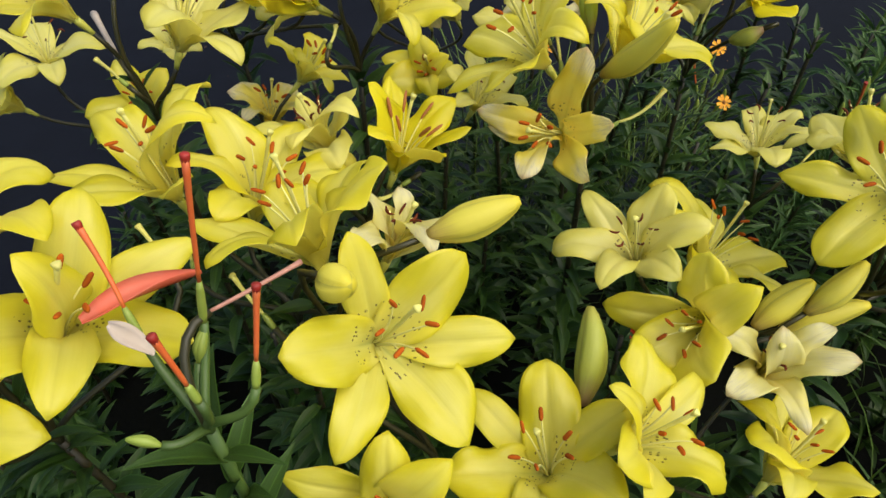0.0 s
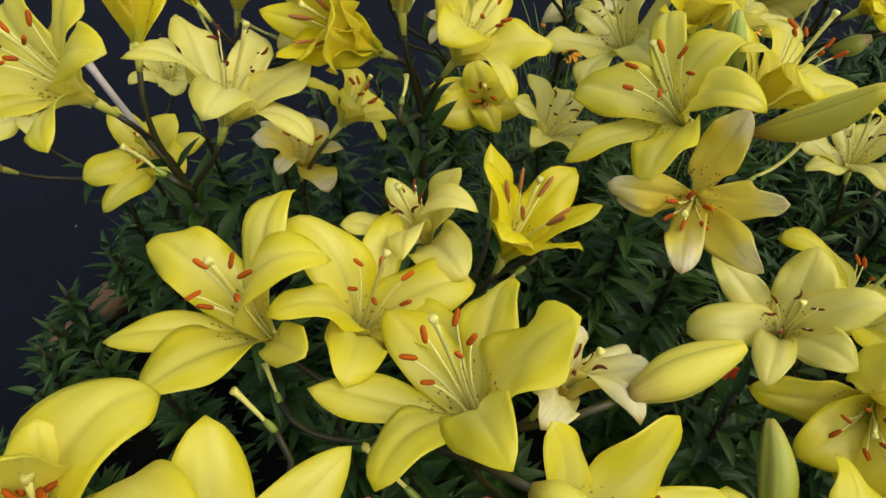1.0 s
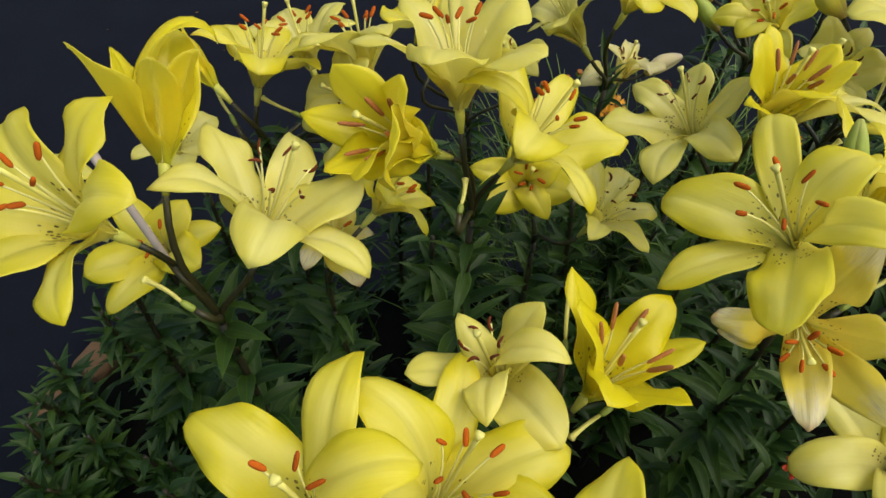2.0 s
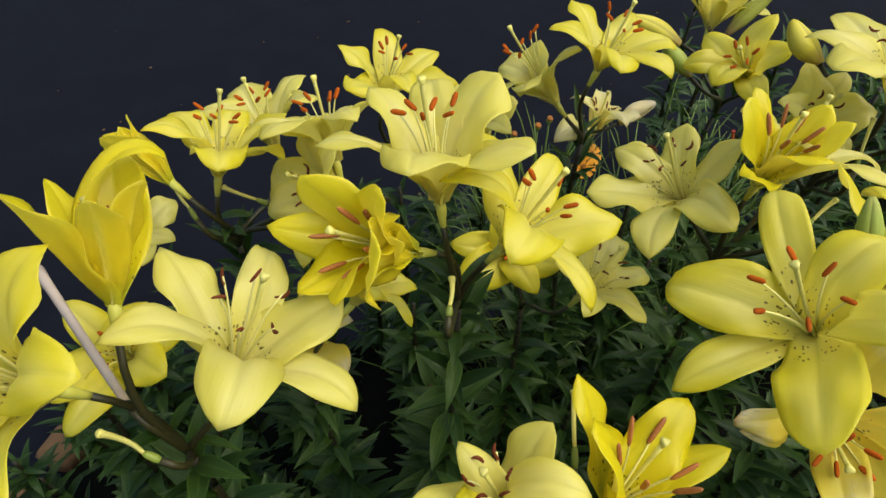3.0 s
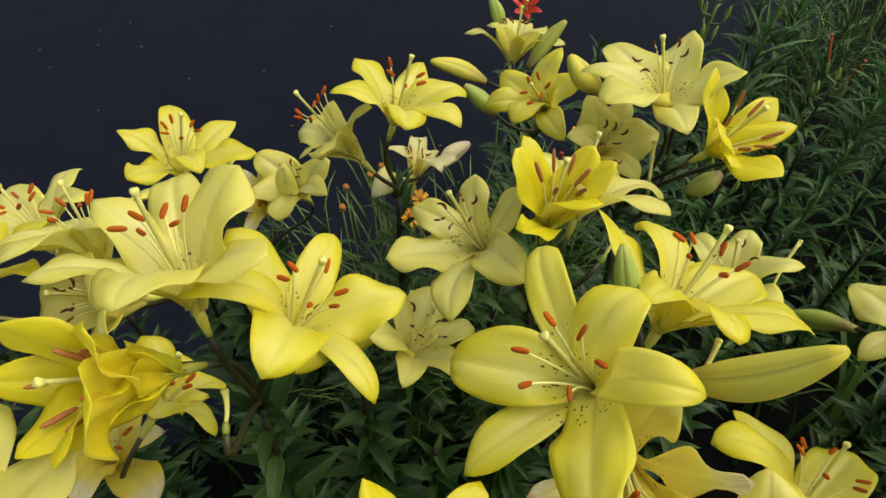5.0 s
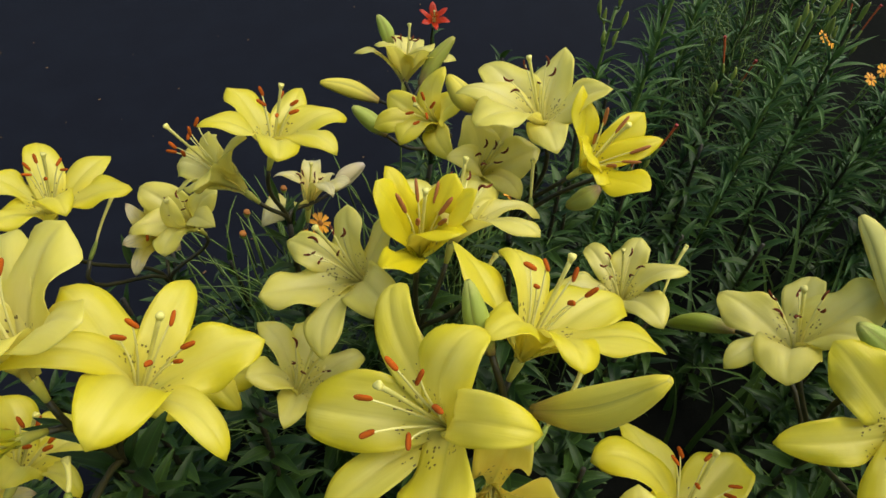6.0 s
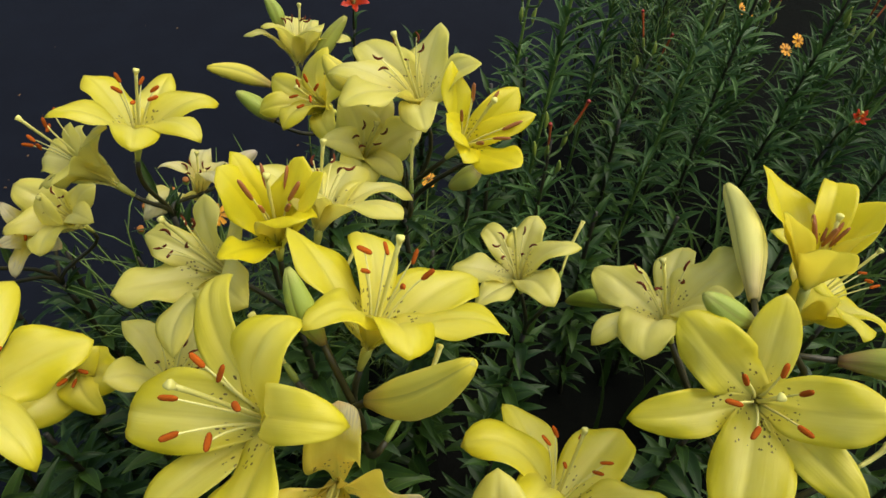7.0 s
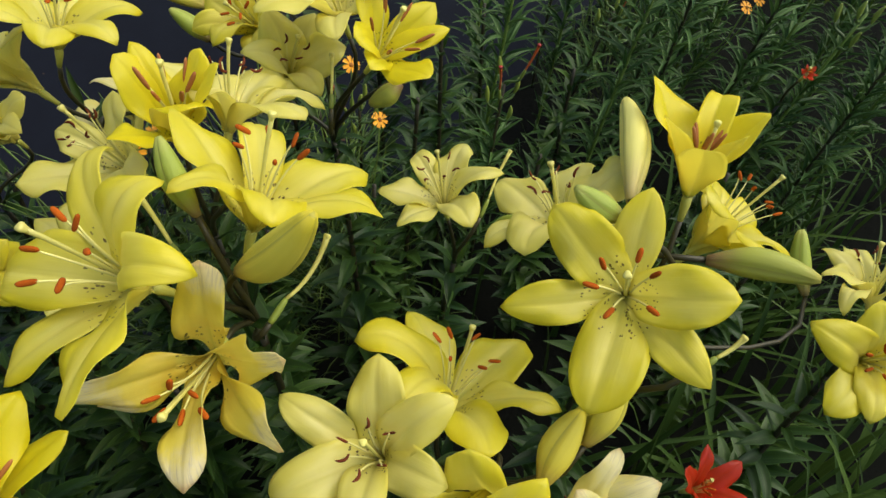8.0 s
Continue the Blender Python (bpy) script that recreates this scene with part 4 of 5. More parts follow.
p = Plant((0.165, 0.174, 0), (0.177, 0.202, 0.514), "yellow lily with side-facing and wilted flowers", 48, seed=23)
p.flower((0.1075, 0.1726, 0.6609), (0.56827, -0.09729, 0.81707), 0.182, (61, 56, 56, 54, 54, 49), (74, 74, 64, 65, 73, 69), (5, 17, 5, -32, 0, 14), "lemon", 0, curl=(95, 120, 145, 101, 89, 111), full=(0.93, 0.79, 1.11, 1.0, 1.0, 1.04), label="lemon-yellow lily flower with dark flecks")
p.flower((0.2357, 0.1828, 0.5751), (0.33624, 0.27748, 0.89997), 5.380, (41, 49, 50, 59, 50, 45), (77, 82, 71, 75, 77, 70), (-3, 17, 2, -24, 0, 12), "lemon", 0, curl=(45, 101, 53, 115, 103, 139), full=(0.76, 1.08, 1.08, 1.0, 1.0, 1.19), label="lemon-yellow lily flower with dark flecks")
p.flower((0.2324, 0.246, 0.6208), (-0.06886, -0.26041, 0.96304), 1.639, (13, 40, 38, 46, 43, 46), (70, 70, 77, 74, 74, 74), (0, -11, 14, 0, -3, 0), "white", 0, curl=103, wilt=0.8, stamens=0.9, label="wilted whitish lily flower")
p = Plant((0.225, 0.323, 0), (0.203, 0.325, 0.559), "yellow lily with low spreading blooms and pale buds", 53, seed=24)
p.flower((0.2036, 0.2791, 0.646), (-0.73488, -0.53516, 0.41661), 2.179, (56, 55, 30, 49, 32, 55), (76, 83, 78, 81, 74, 83), (-18, 5, -4, 0, -2, 16), "lemon", 0, curl=(71, 120, 87, 115, 103, 64), full=(1.01, 1.02, 1.2, 1.0, 1.0, 1.12), label="lemon-yellow lily flower with dark flecks")
p.flower((0.1543, 0.3272, 0.6543), (-0.3474, -0.13003, 0.92866), 1.948, (61, 53, 53, 53, 45, 63), (75, 70, 74, 61, 70, 69), (0, -4, 0, 11, 2, -3), "pale", 1, curl=(73, 80, 115, 121, 106, 132), full=(0.89, 0.97, 1.0, 0.88, 0.98, 0.86), label="pale creamy-yellow lily flower")
p.flower((0.2111, 0.343, 0.6215), (0.36215, 0.20148, 0.91008), 1.333, (61, 69, 66, 63, 54, 56), (81, 89, 82, 81, 85, 86), (5, -9, -5, -11, -1, 5), "lemon", 1, curl=(80, 76, 90, 89, 129, 139), full=(0.99, 0.88, 0.93, 1.03, 1.0, 0.9), label="lemon-yellow lily flower with dark flecks")
p.bud((0.222, 0.26, 0.664), (0.257, 0.275, 0.698), 0.0125, BUD_YELLOW)
p.bud((0.254, 0.262, 0.678), (0.287, 0.277, 0.715), 0.011, BUD_YELLOW)
p.bud((0.252, 0.272, 0.632), (0.313, 0.278, 0.665), 0.013, BUD_YELLOW)
p = Plant((0.361, 0.538, 0), (0.348, 0.515, 0.519), "small pale yellow lily low in the foliage", 49, seed=25)
p.flower((0.3386, 0.5258, 0.5944), (-0.16678, 0.18712, 0.96808), 1.490, (66, 61, 60, 68, 62, 60), (65, 66, 70, 69, 70, 66), (-3, 3, -1, -2, -4, 2), "pale", 1, curl=(112, 88, 116, 106, 63, 63), full=(1.0, 0.98, 1.07, 0.96, 1.06, 0.99), label="pale creamy-yellow lily flower")
p.spent((0.368, 0.507, 0.582), (0.413, 0.528, 0.63), sag=0.1)
p = Plant((-0.007, 0.866, 0), (-0.02, 0.841, 0.514), "yellow lily with an open bloom against the dark ground", 48, seed=26)
p.flower((-0.0829, 0.8025, 0.6788), (0.27358, -0.03365, 0.96126), 1.689, (55, 59, 59, 50, 63, 54), (68, 72, 74, 71, 70, 65), (-6, -6, 3, -1, 4, 0), "lemon", 0, curl=(93, 68, 66, 112, 69, 62), full=(0.84, 0.95, 1.0, 1.0, 1.07, 1.12), label="lemon-yellow lily flower with dark flecks")
p.flower((0.0264, 0.8192, 0.5952), (-0.30492, -0.22306, 0.92589), 6.170, (42, 45, 46, 46, 46, 5), (66, 69, 69, 69, 69, 65), (-7, 6, 0, 0, 0, 1), "pale", 0, curl=103, label="pale creamy-yellow lily flower")
p.flower((-0.0119, 0.8533, 0.5693), (-0.12648, -0.59067, 0.79694), 1.168, (36, 32, 33, 43, 26, 36), (65, 64, 65, 66, 61, 63), (5, -7, 9, -5, 9, -12), "faded", 0, curl=103, wilt=0.8, label="withering flower with browned papery petal tips")
p.spent((-0.074, 0.8, 0.622), (-0.034, 0.833, 0.659), sag=0.3)
p = Plant((-0.238, 0.705, 0), (-0.233, 0.677, 0.640), "yellow lily with clustered blooms by the bed's edge", 58, seed=27)
p.flower((-0.2277, 0.6699, 0.7244), (0.28765, 0.33144, 0.89856), 5.264, (63, 46, 59, 65, 55, 61), (69, 71, 75, 71, 67, 64), (-1, 3, -9, 10, 2, -8), "lemon", 1, curl=(124, 58, 81, 112, 120, 103), full=(1.0, 0.97, 1.09, 1.0, 1.05, 0.98), label="lemon-yellow lily flower with dark flecks")
p.flower((-0.1893, 0.749, 0.6805), (-0.15844, 0.19174, 0.96857), 1.839, (56, 56, 54, 53, 53, 53), (71, 71, 69, 71, 71, 71), (5, -1, -4, 0, 0, 0), "cream", 0, curl=103, label="pale creamy-yellow lily flower")
p.flower((-0.1392, 0.6492, 0.7388), (-0.09697, 0.42496, 0.9), 2.014, (67, 66, 55, 55, 57, 55), (63, 60, 66, 66, 70, 66), (-2, 10, 0, 0, -8, 0), "cream", 0, curl=103, label="pale creamy-yellow lily flower")
p.flower((-0.1254, 0.6436, 0.7071), (-0.82662, -0.22395, 0.51628), 1.247, (47, 50, 50, 42, 46, 50), (73, 73, 73, 73, 72, 73), (-1, 0, 0, -11, 12, 0), "pale", 0, curl=103, label="pale creamy-yellow lily flower")
p.flower((-0.253, 0.646, 0.746), (-0.565, 0.376, 0.734), 0.4, (15, 11, 18, 10, 16, 13), (53, 50, 55, 51, 53, 51), (0, 4, -3, 5, -6, 2), "golden", 0, curl=34, style="cup", stamens=0, label="half-open golden-yellow flower")
p.spent((-0.248, 0.647, 0.707), (-0.26, 0.668, 0.734), sag=0.2)
p.spent((-0.196, 0.657, 0.702), (-0.225, 0.665, 0.718), sag=0.1)
p = Plant((-0.398, 0.667, 0), (-0.395, 0.641, 0.538), "yellow lily half hidden below its taller neighbours", 51, seed=28)
p.flower((-0.485, 0.627, 0.6), (-0.45, -0.35, 0.8), 0.3, (48, 56, 50, 62, 58, 52), (66, 62, 66, 59, 66, 64), (4, -5, 3, 6, -4, 0), "pale", 0, curl=95, label="pale creamy-yellow lily flower")
p.flower((-0.3289, 0.6094, 0.5992), (0.09678, -0.41784, 0.90335), 1.217, (39, 46, 38, 58, 59, 50), (66, 72, 72, 80, 73, 73), (-15, 1, 15, -13, 13, 0), "lemon", 0, curl=103, label="lemon-yellow lily flower with dark flecks")
p.flower((-0.4457, 0.6499, 0.6407), (0.18076, 0.00484, 0.98352), 2.191, (78, 95, 64, 72, 79, 64), (69, 66, 72, 72, 72, 72), (-3, 1, 0, -4, 6, 0), "pale", 0, curl=103, label="pale creamy-yellow lily flower")
p.flower((-0.3372, 0.7367, 0.6), (0.30, -0.10, 0.95), 0.700, (58, 50, 55, 62, 54, 57), (56, 52, 58, 54, 57, 53), (4, -6, 3, 0, -5, 4), "pale", 0, curl=100, label="small pale lily flower low by the bed's edge")
p = Plant((-0.171, 0.552, 0), (-0.194, 0.576, 0.533), "yellow lily with small faded blooms", 50, seed=29)
p.flower((-0.1467, 0.5748, 0.6644), (0.69638, 0.20123, 0.68888), 0.271, (49, 63, 50, 59, 55, 69), (57, 58, 52, 57, 59, 56), (-6, -7, 8, -6, 0, 11), "lemon", 0, curl=103, label="lemon-yellow lily flower with dark flecks")
p.flower((-0.1914, 0.5909, 0.5983), (0.21709, 0.0451, 0.97511), 1.125, (65, 48, 68, 56, 52, 66), (57, 50, 63, 61, 61, 62), (10, -8, -12, -1, -1, 12), "faded", 0, curl=103, label="withering flower with browned papery petal tips")
p = Plant((-0.014, 0.597, 0), (0.007, 0.614, 0.557), "yellow lily with low pale blooms among leaves", 52, seed=30)
p.flower((-0.0061, 0.6239, 0.6319), (-0.19077, -0.65668, 0.72964), 1.843, (33, 27, 35, 32, 44, 48), (66, 65, 67, 67, 70, 69), (6, -13, 3, 16, -19, 7), "lemon", 0, curl=103, label="lemon-yellow lily flower with dark flecks")
p.flower((0.034, 0.5642, 0.6329), (0.42953, -0.07387, 0.90003), 1.009, (62, 61, 56, 61, 54, 55), (64, 61, 60, 61, 61, 64), (-0, 8, -3, -7, 3, 0), "pale", 0, curl=103, label="pale creamy-yellow lily flower")
p = Plant((0.57, 0.212, 0), (0.542, 0.216, 0.549), "yellow lily with nodding blooms beside grass", 52, seed=31)
p.flower((0.489, 0.2097, 0.6373), (-0.5559, -0.3333, 0.7615), 1.931, (42, 49, 49, 37, 45, 47), (68, 70, 70, 64, 69, 72), (1, 0, 0, -13, 13, -4), "lemon", 0, curl=(103, 115, 103, 115, 101, 134), full=(1.0, 1.0, 1.0, 1.0, 0.85, 1.13), label="lemon-yellow lily flower with dark flecks")
p.flower((0.5704, 0.2321, 0.6103), (0.10375, 0.51696, 0.8497), 3.812, (69, 54, 54, 69, 48, 47), (65, 67, 67, 69, 63, 63), (12, 0, 0, -17, 11, -5), "pale", 0, curl=103, wilt=0.8, label="pale creamy-yellow lily flower")
p = Plant((-0.091, 0.14, 0), (-0.0995, 0.124, 0.797), "spent lily with bare red styles and green seed pods", 50, stem=DEEP_STEM, seed=90)
p.spent((-0.099, 0.154, 0.833), (-0.089, 0.173, 0.905), RED_STYLE, 0.0011, 0.06)
p.spent((-0.126, 0.151, 0.827), (-0.144, 0.177, 0.868), RED_STYLE, 0.0011, 0.06)
p.spent((-0.091, 0.116, 0.836), (-0.099, 0.123, 0.868), RED_STYLE, 0.0011, 0.06)
p.spent((-0.073, 0.125, 0.83), (-0.068, 0.145, 0.867), RED_STYLE, 0.0011, 0.06)
p.bud((-0.112, 0.111, 0.811), (-0.124, 0.111, 0.817), 0.0028, POD)
p.bud((-0.103, 0.144, 0.818), (-0.099, 0.154, 0.831), 0.0034, POD)
p.spent((-0.097, 0.158, 0.835), (-0.065, 0.191, 0.827), SALMON, 0.0010, 0.02, pod=False)
p.withered((-0.166, 0.172, 0.81), (-0.122, 0.208, 0.801), 0.016, PINK)
p.withered((-0.117, 0.141, 0.83), (-0.132, 0.147, 0.843), 0.009, DRY)


# ---- leafy stems that fill the bed ----
_r = random.Random(21)
_spots = []
while len(_spots) < 48:
    x, y = _r.uniform(-0.55, 0.75), _r.uniform(-0.02, 1.0)
    left = EDGE_A.x + (EDGE_B.x - EDGE_A.x) * (y - EDGE_A.y) / (EDGE_B.y - EDGE_A.y)
    if not (0.33 < x < 0.62 and 0.26 < y < 0.52) and x > left + 0.30 and (x < 0.42 or y > 0.30) and y < 0.92 + 0.15 * x and all((x - a) ** 2 + (y - b) ** 2 > 0.085**2 for a, b in _spots):
        _spots.append((x, y))
for i, (x, y) in enumerate(_spots):
    tall = _r.uniform(0.42, 0.58) * (1.0 if x > -0.2 else 0.72)
    Plant((x, y, 0), (x + _r.uniform(-0.03, 0.03), y + _r.uniform(-0.03, 0.03), tall), "leafy lily stem without flowers among the blooms", int(tall * 80), seed=200 + i, reach=(0.040, 0.064), under=64)
for i, (x, y, tall) in enumerate(((-0.34, 0.80, 0.50), (-0.26, 0.79, 0.52), (-0.20, 0.87, 0.47), (-0.41, 0.77, 0.46), (-0.01, 0.89, 0.50), (-0.08, 0.83, 0.52), (0.12, 0.84, 0.53), (0.18, 0.76, 0.55), (0.05, 0.93, 0.42), (-0.12, 0.93, 0.42))):
    Plant((x, y, 0), (x + _r.uniform(-0.02, 0.02), y + _r.uniform(-0.02, 0.02), tall), "leafy lily stem without flowers among the blooms", 26, seed=280 + i, reach=(0.040, 0.064), low=0.45, under=60)
# ---- low leafy stems along the edging ----
for i, (x, y, tall) in enumerate(((-0.47, 0.58, 0.20), (-0.46, 0.68, 0.22), (-0.57, 0.64, 0.16), (-0.42, 0.55, 0.24), (-0.61, 0.73, 0.22), (-0.55, 0.80, 0.24), (-0.65, 0.66, 0.18), (-0.60, 0.56, 0.18), (-0.50, 0.88, 0.24))):
    Plant((x, y, 0), (x - 0.02, y + 0.02, tall), "low leafy lily stem beside the edging stones", 22, seed=600 + i, reach=(0.040, 0.062), low=0.3, under=30)
for i in range(11):
    y = 0.40 + 0.055 * i
    left = EDGE_A.x + (EDGE_B.x - EDGE_A.x) * (y - EDGE_A.y) / (EDGE_B.y - EDGE_A.y)
    x, tall = left + _r.uniform(0.05, 0.26), _r.uniform(0.15, 0.26)
    Plant((x, y, 0), (x + _r.uniform(-0.05, 0.02), y + _r.uniform(-0.03, 0.03), tall), "low leafy lily stem beside the edging stones", 20, stem=STEM, seed=260 + i, reach=(0.042, 0.066), under=16)
# ---- tall spent lilies at the right of the bed ----
_spots, _r = [], random.Random(33)
while len(_spots) < 37:
    x, y = _r.uniform(0.42, 1.70), _r.uniform(0.45, 1.40)
    if y > 1.06 - 0.54 * x and y < 0.76 + 0.42 * x and all((x - a) ** 2 + (y - b) ** 2 > 0.115**2 for a, b in _spots):
        _spots.append((x, y))
for i, (x, y) in enumerate(_spots):
    tall = _r.uniform(0.44, 0.80)
    node = Vector((x + _r.uniform(-0.01, 0.10), y + _r.uniform(-0.05, 0.03), tall))
    p = Plant((x, y, 0), node, "tall spent lily with narrow grey-green leaves and pods", int(tall * 66), LEAF_GREY, GREEN_STEM if i % 3 else STEM, seed=300 + i, reach=(0.048, 0.075), thick=0.0036, rise=(25, 60), low=0.30, top=0.80, under=60)
    a = _r.uniform(0, 6.28)
    for k in range(_r.randint(5, 8)):
        a += 2.4
        fork = p.foot + p.along(0.995 - 0.026 * k)
        out = Vector((math.cos(a), math.sin(a), 0.75)) * _r.uniform(0.015, 0.024)
        if k < 3 and _r.random() < 0.45:
            p.spent(fork + out, fork + out + Vector((math.cos(a) * 0.018, math.sin(a) * 0.018, _r.uniform(0.05, 0.075))), RED_STYLE, 0.0016, 0.05, start=fork)
        else:
            p.bud(fork + out, fork + out + Vector((math.cos(a) * 0.004, math.sin(a) * 0.004, 0.028)), 0.0042, POD, start=fork)


# ---- red lilies ----
def red_lily(foot, at, axis, size, opening, seed, leaves):
    node = Vector(at) - Vector(axis).normalized() * 0.05 - Vector((0, 0, 0.02))
    p = Plant(foot, node, "red lily with a small star-shaped flower", leaves, seed=seed)
    p.flower(at, axis, seed * 0.7, (opening,) * 6, (size,) * 6, (0,) * 6, "red", 0, curl=50, stamens=0.6, label="vivid orange-red star-shaped flower")
    return p


red_lily((0.585, 1.30, 0), (0.588, 1.297, 0.462), (-0.15, -0.45, 0.9), 38, 55, 71, 24)
red_lily((0.46, 0.24, 0), (0.457, 0.222, 0.375), (0.1, -0.35, 0.9), 62, 42, 72, 20)
red_lily((1.0, 0.60, 0), (0.988, 0.537, 0.506), (-0.3, -0.35, 0.8), 20, 40, 73, 26)
red_lily((0.21, 0.40, 0), (0.207, 0.39, 0.47), (-0.3, -0.35, 0.8), 17, 45, 74, 16)


# ---- coreopsis: thread-leaved clump with small orange daisies ----
def ray_mesh():
    verts, faces = [], []
    for i, (x, w) in enumerate(((0.15, 0.08), (0.5, 0.17), (0.8, 0.22), (1.0, 0.16))):
        z = 0.06 * math.sin(x * 3)
        for u, h in ((-1, 0.03), (-0.4, -0.01), (0.4, -0.01), (1, 0.03)):
            verts.append((x - (0.06 if i == 3 and abs(u) < 0.5 else 0), u * w, z + h))
    for i in range(3):
        for k in range(3):
            faces.append((i * 4 + k, i * 4 + 4 + k, i * 4 + 5 + k, i * 4 + 1 + k))
    return mesh_of("ray", verts, faces)


RAY = ray_mesh()
RAY.materials.append(ORANGE)
DISC = lozenge(0.006, 0.0035, "flower_disc", 10, 1.0)
DISC.materials.append(SEED)
SEED_CUP = tube([(0, 0, -0.004), (0, 0, -0.002), (0, 0, 0.001), (0, 0, 0.004)], [0.0014, 0.0034, 0.0042, 0.0034], 10, "seed_head")
SEED_CUP.materials.append(POD)


def coreopsis(foot, heads, seed, threads, spent=()):
    r = random.Random(seed)
    foot = Vector(foot)
    root = tagged(new("coreopsis_plant"), "thread-leaved coreopsis with small orange daisies", "coreopsis", "coreopsis clumps")
    root.location = foot
    for at in heads:
        d = Vector(at) - foot
        part("stem", tube(bend((r.uniform(-0.02, 0.02), r.uniform(-0.02, 0.02), 0), d * 0.4, (d.x, d.y, d.z * 0.7), d, 8), [0.0013] * 8, 5, "stem"), GREEN_STEM, root)
        m = facing(d, (r.uniform(-0.3, 0.3), -0.6 + r.uniform(-0.2, 0.2), 0.8))
        head = part("flower_disc", DISC, SEED, root, m, "dark brown daisy centre")
        for k in range(8):
            part("ray", RAY, ORANGE, head, Matrix.Rotation(math.radians(45 * k + r.uniform(-5, 5)), 4, "Z") @ Matrix.Diagonal((0.013, 0.013, 0.013, 1)))
    for at in spent:
        d = Vector(at) - foot
        part("stem", tube(bend((r.uniform(-0.02, 0.02), r.uniform(-0.02, 0.02), 0), d * 0.4, (d.x, d.y, d.z * 0.7), d, 8), [0.0012] * 8, 5, "stem"), GREEN_STEM, root)
        cup = part("seed_head", SEED_CUP, POD, root, facing(d, (r.uniform(-0.2, 0.2), -0.2, 0.95)), "green cup of a spent daisy")
        part("flower_disc", DISC, SEED, cup, Matrix.Translation((0, 0, 0.0045)) @ Matrix.Diagonal((1.25, 1.25, 0.8, 1)), "dark brown daisy centre")
    verts, faces = [], []
    for i in range(threads):
        a, out, z = r.uniform(0, 6.28), r.uniform(0.005, 0.13), r.uniform(0.05, 0.50)
        base = Vector((math.cos(a) * out, math.sin(a) * out, z))
        b = a + r.uniform(-1.2, 1.2)
        d = Vector((math.cos(b) * 0.5, math.sin(b) * 0.5, r.uniform(0.3, 1.0))).normalized() * r.uniform(0.05, 0.10)
        side = d.cross(Vector((0, 0, 1))).normalized() * 0.0011
        k = len(verts)
        mid = base + d * 0.5 + Vector((0, 0, 0.008))
        for q, w in ((base, 1.0), (mid, 1.0), (base + d, 0.25)):
            verts += [q - side * w, q + side * w, q + Vector((0, 0, -0.0012 * w))]
        for j in (0, 3):
            for x, y in ((0, 1), (1, 2), (2, 0)):
                faces.append((k + j + x, k + j + y, k + j + 3 + y, k + j + 3 + x))
    tagged(part("foliage", mesh_of("foliage", verts, faces), GREEN_STEM, root), "fine thread-like green foliage", kind="stuff")
    return root


coreopsis((0.10, 0.80, 0), [(0.117, 0.752, 0.59), (0.145, 0.79, 0.57)], 51, 520, ((0.089, 0.899, 0.52), (0.073, 0.866, 0.52), (0.125, 0.908, 0.52), (0.144, 0.918, 0.52)))
coreopsis((0.30, 0.78, 0), [(0.441, 0.827, 0.446), (0.431, 0.885, 0.506)], 52, 420)
coreopsis((1.12, 0.98, 0), [(1.119, 0.734, 0.479), (1.16, 0.862, 0.486), (1.163, 0.741, 0.479), (1.181, 0.855, 0.472)], 53, 300)


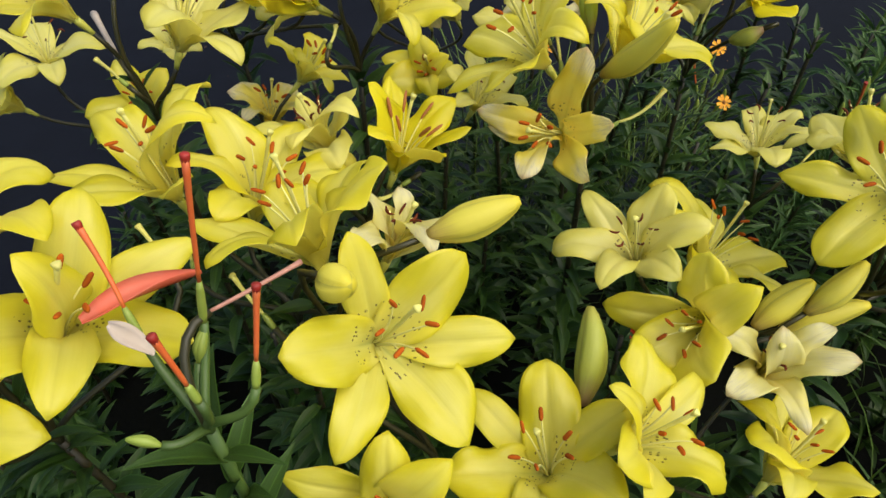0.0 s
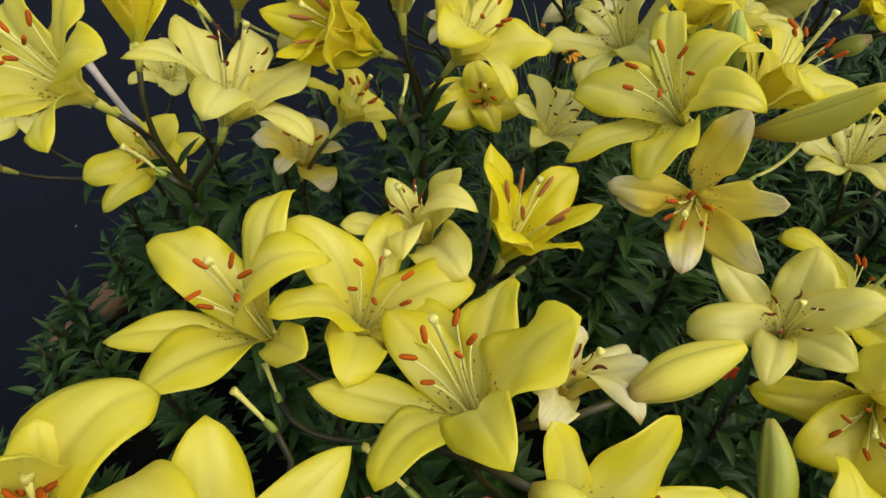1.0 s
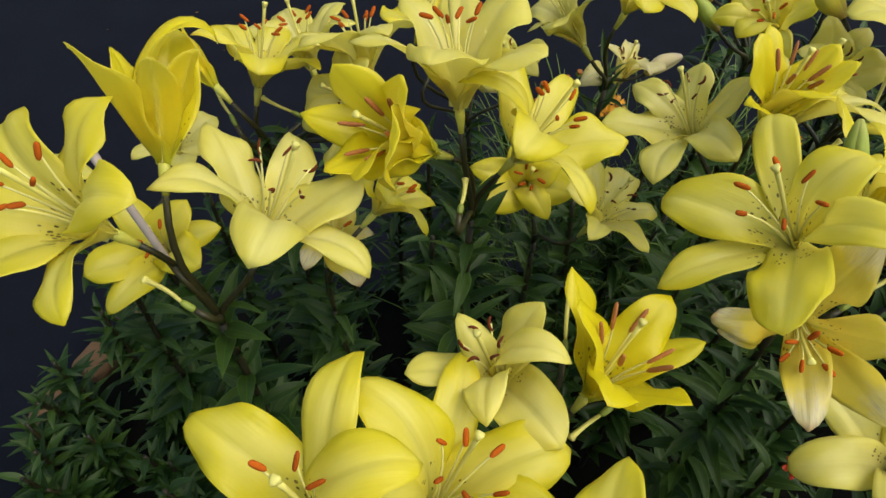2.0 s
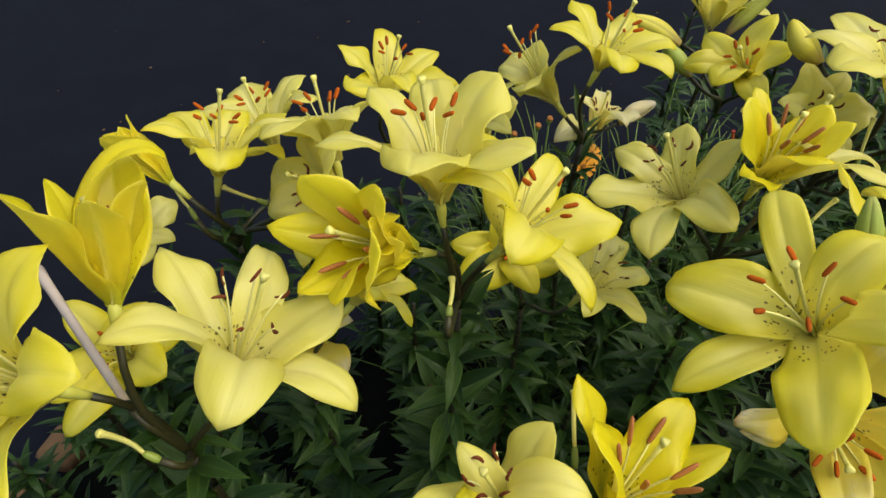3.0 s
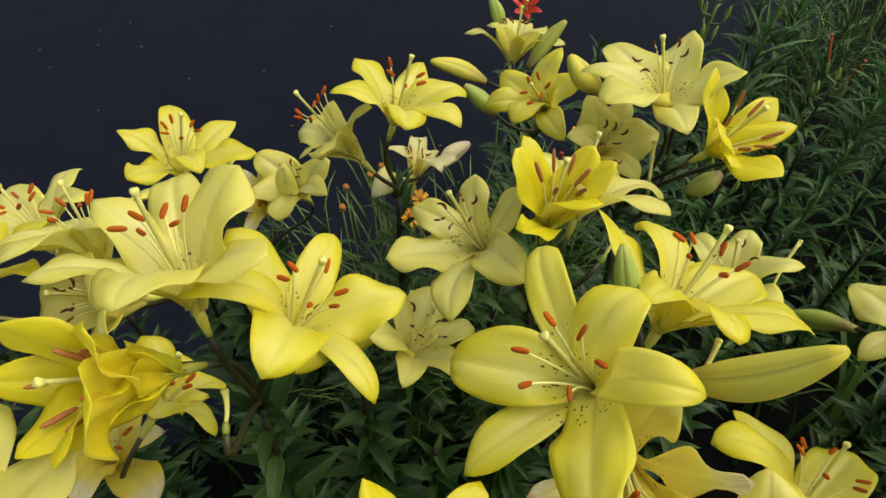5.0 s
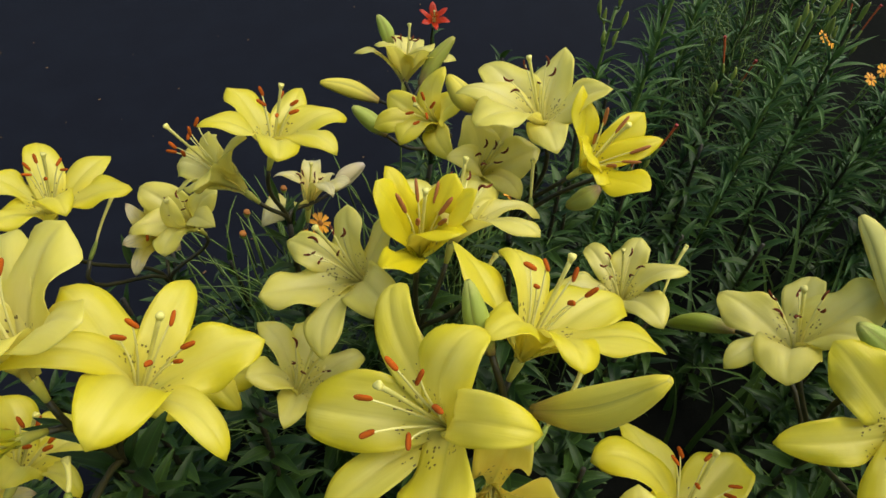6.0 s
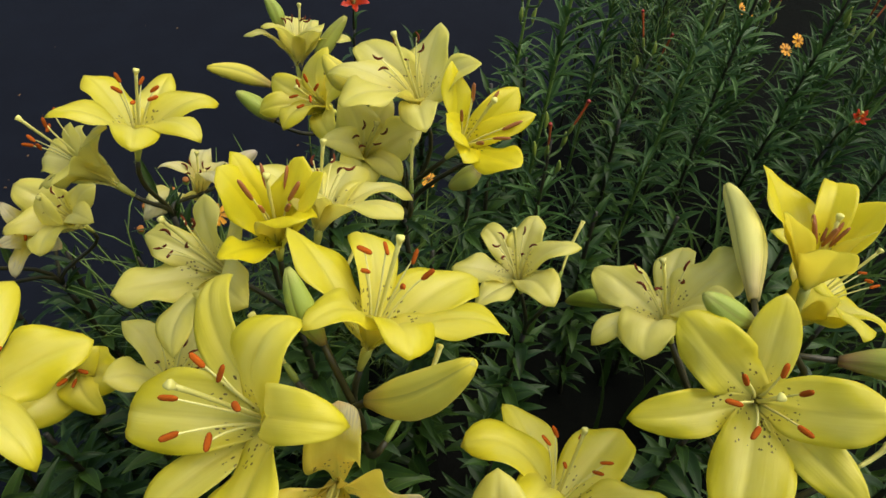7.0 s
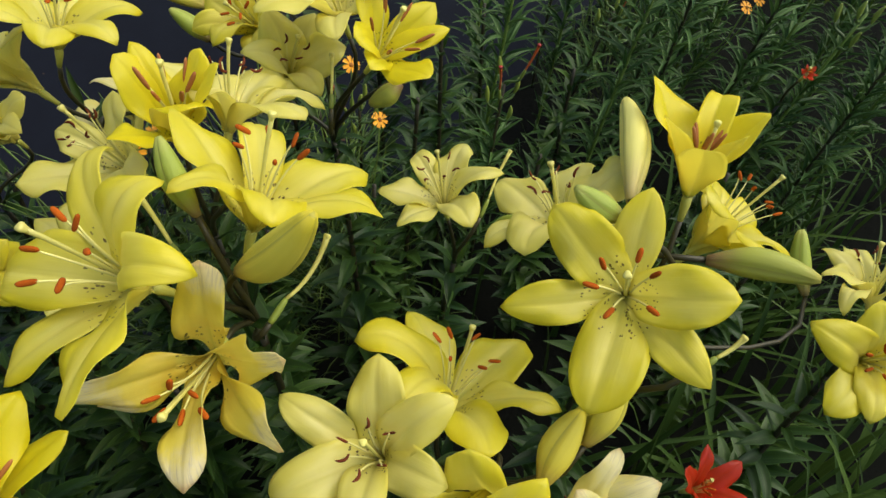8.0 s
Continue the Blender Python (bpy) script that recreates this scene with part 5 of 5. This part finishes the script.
# ---- grass at the right of the bed ----
def grass_patch(name, label, middle, spread, count, seed, tall, width):
    r = random.Random(seed)
    verts, faces, uvs = [], [], []
    for i in range(count):
        x, y = r.gauss(0, spread[0]), r.gauss(0, spread[1])
        a, size, lean = r.uniform(0, 6.28), r.uniform(0.5, 1.0) * tall, r.uniform(0.15, 0.9)
        out = Vector((math.cos(a), math.sin(a), 0))
        side = Vector((-out.y, out.x, 0)) * width * r.uniform(0.6, 1.3)
        k = len(verts)
        for j in range(7):
            t = j / 6
            q = Vector((x, y, 0)) + out * size * lean * t * t + Vector((0, 0, size * (t - 0.45 * lean * t**3)))
            w = (1 - t**2) * 0.5 + 0.02
            verts += [q - side * w, q + Vector((0, 0, -0.12 * width)), q + side * w]
            uvs += [(-1, t), (0, t), (1, t)]
        for j in range(6):
            for c in (0, 1):
                b = k + j * 3 + c
                faces.append((b, b + 3, b + 4, b + 1))
    me = mesh_of(name, verts, faces, uvs)
    me.materials.append(GRASS)
    ob = tagged(new(name, me), label, "grass", kind="stuff")
    ob.location = middle
    return ob


grass_patch("grass", "long dark green grass blades arching at the bed's end", (0.72, 0.18, 0.0), (0.17, 0.17), 110, 61, 0.46, 0.013)
grass_patch("grass", "dark green grass between the spent lilies", (1.02, 0.46, 0.0), (0.16, 0.10), 190, 63, 0.42, 0.010)
grass_patch("grass", "thin grass among the lily stems", (0.35, 0.85, 0.0), (0.30, 0.10), 230, 62, 0.30, 0.005)


# ---- flecks lying on the dark ground ----
def flecks():
    r = random.Random(77)
    verts, faces = [], []
    for i in range(70):
        x, y, a, s = r.uniform(-0.9, 1.1), r.uniform(1.05, 2.6), r.uniform(0, 6.28), r.uniform(0.0015, 0.005)
        k = len(verts)
        for u, v, z in ((-1, -0.5, 0), (1, -0.4, 0), (0.9, 0.5, 0), (-0.8, 0.6, 0), (0, 0, 0.5)):
            verts.append((x + s * (u * math.cos(a) - v * math.sin(a)), y + s * (u * math.sin(a) + v * math.cos(a)), 0.001 + s * z))
        faces += [(k, k + 1, k + 4), (k + 1, k + 2, k + 4), (k + 2, k + 3, k + 4), (k + 3, k, k + 4), (k + 3, k + 2, k + 1, k)]
    me = mesh_of("ground_flecks", verts, faces, smooth=False)
    me.materials.append(STONE)
    return tagged(new("ground_flecks", me), "tiny tan crumbs scattered on the dark ground", "crumbs", kind="stuff")


flecks()
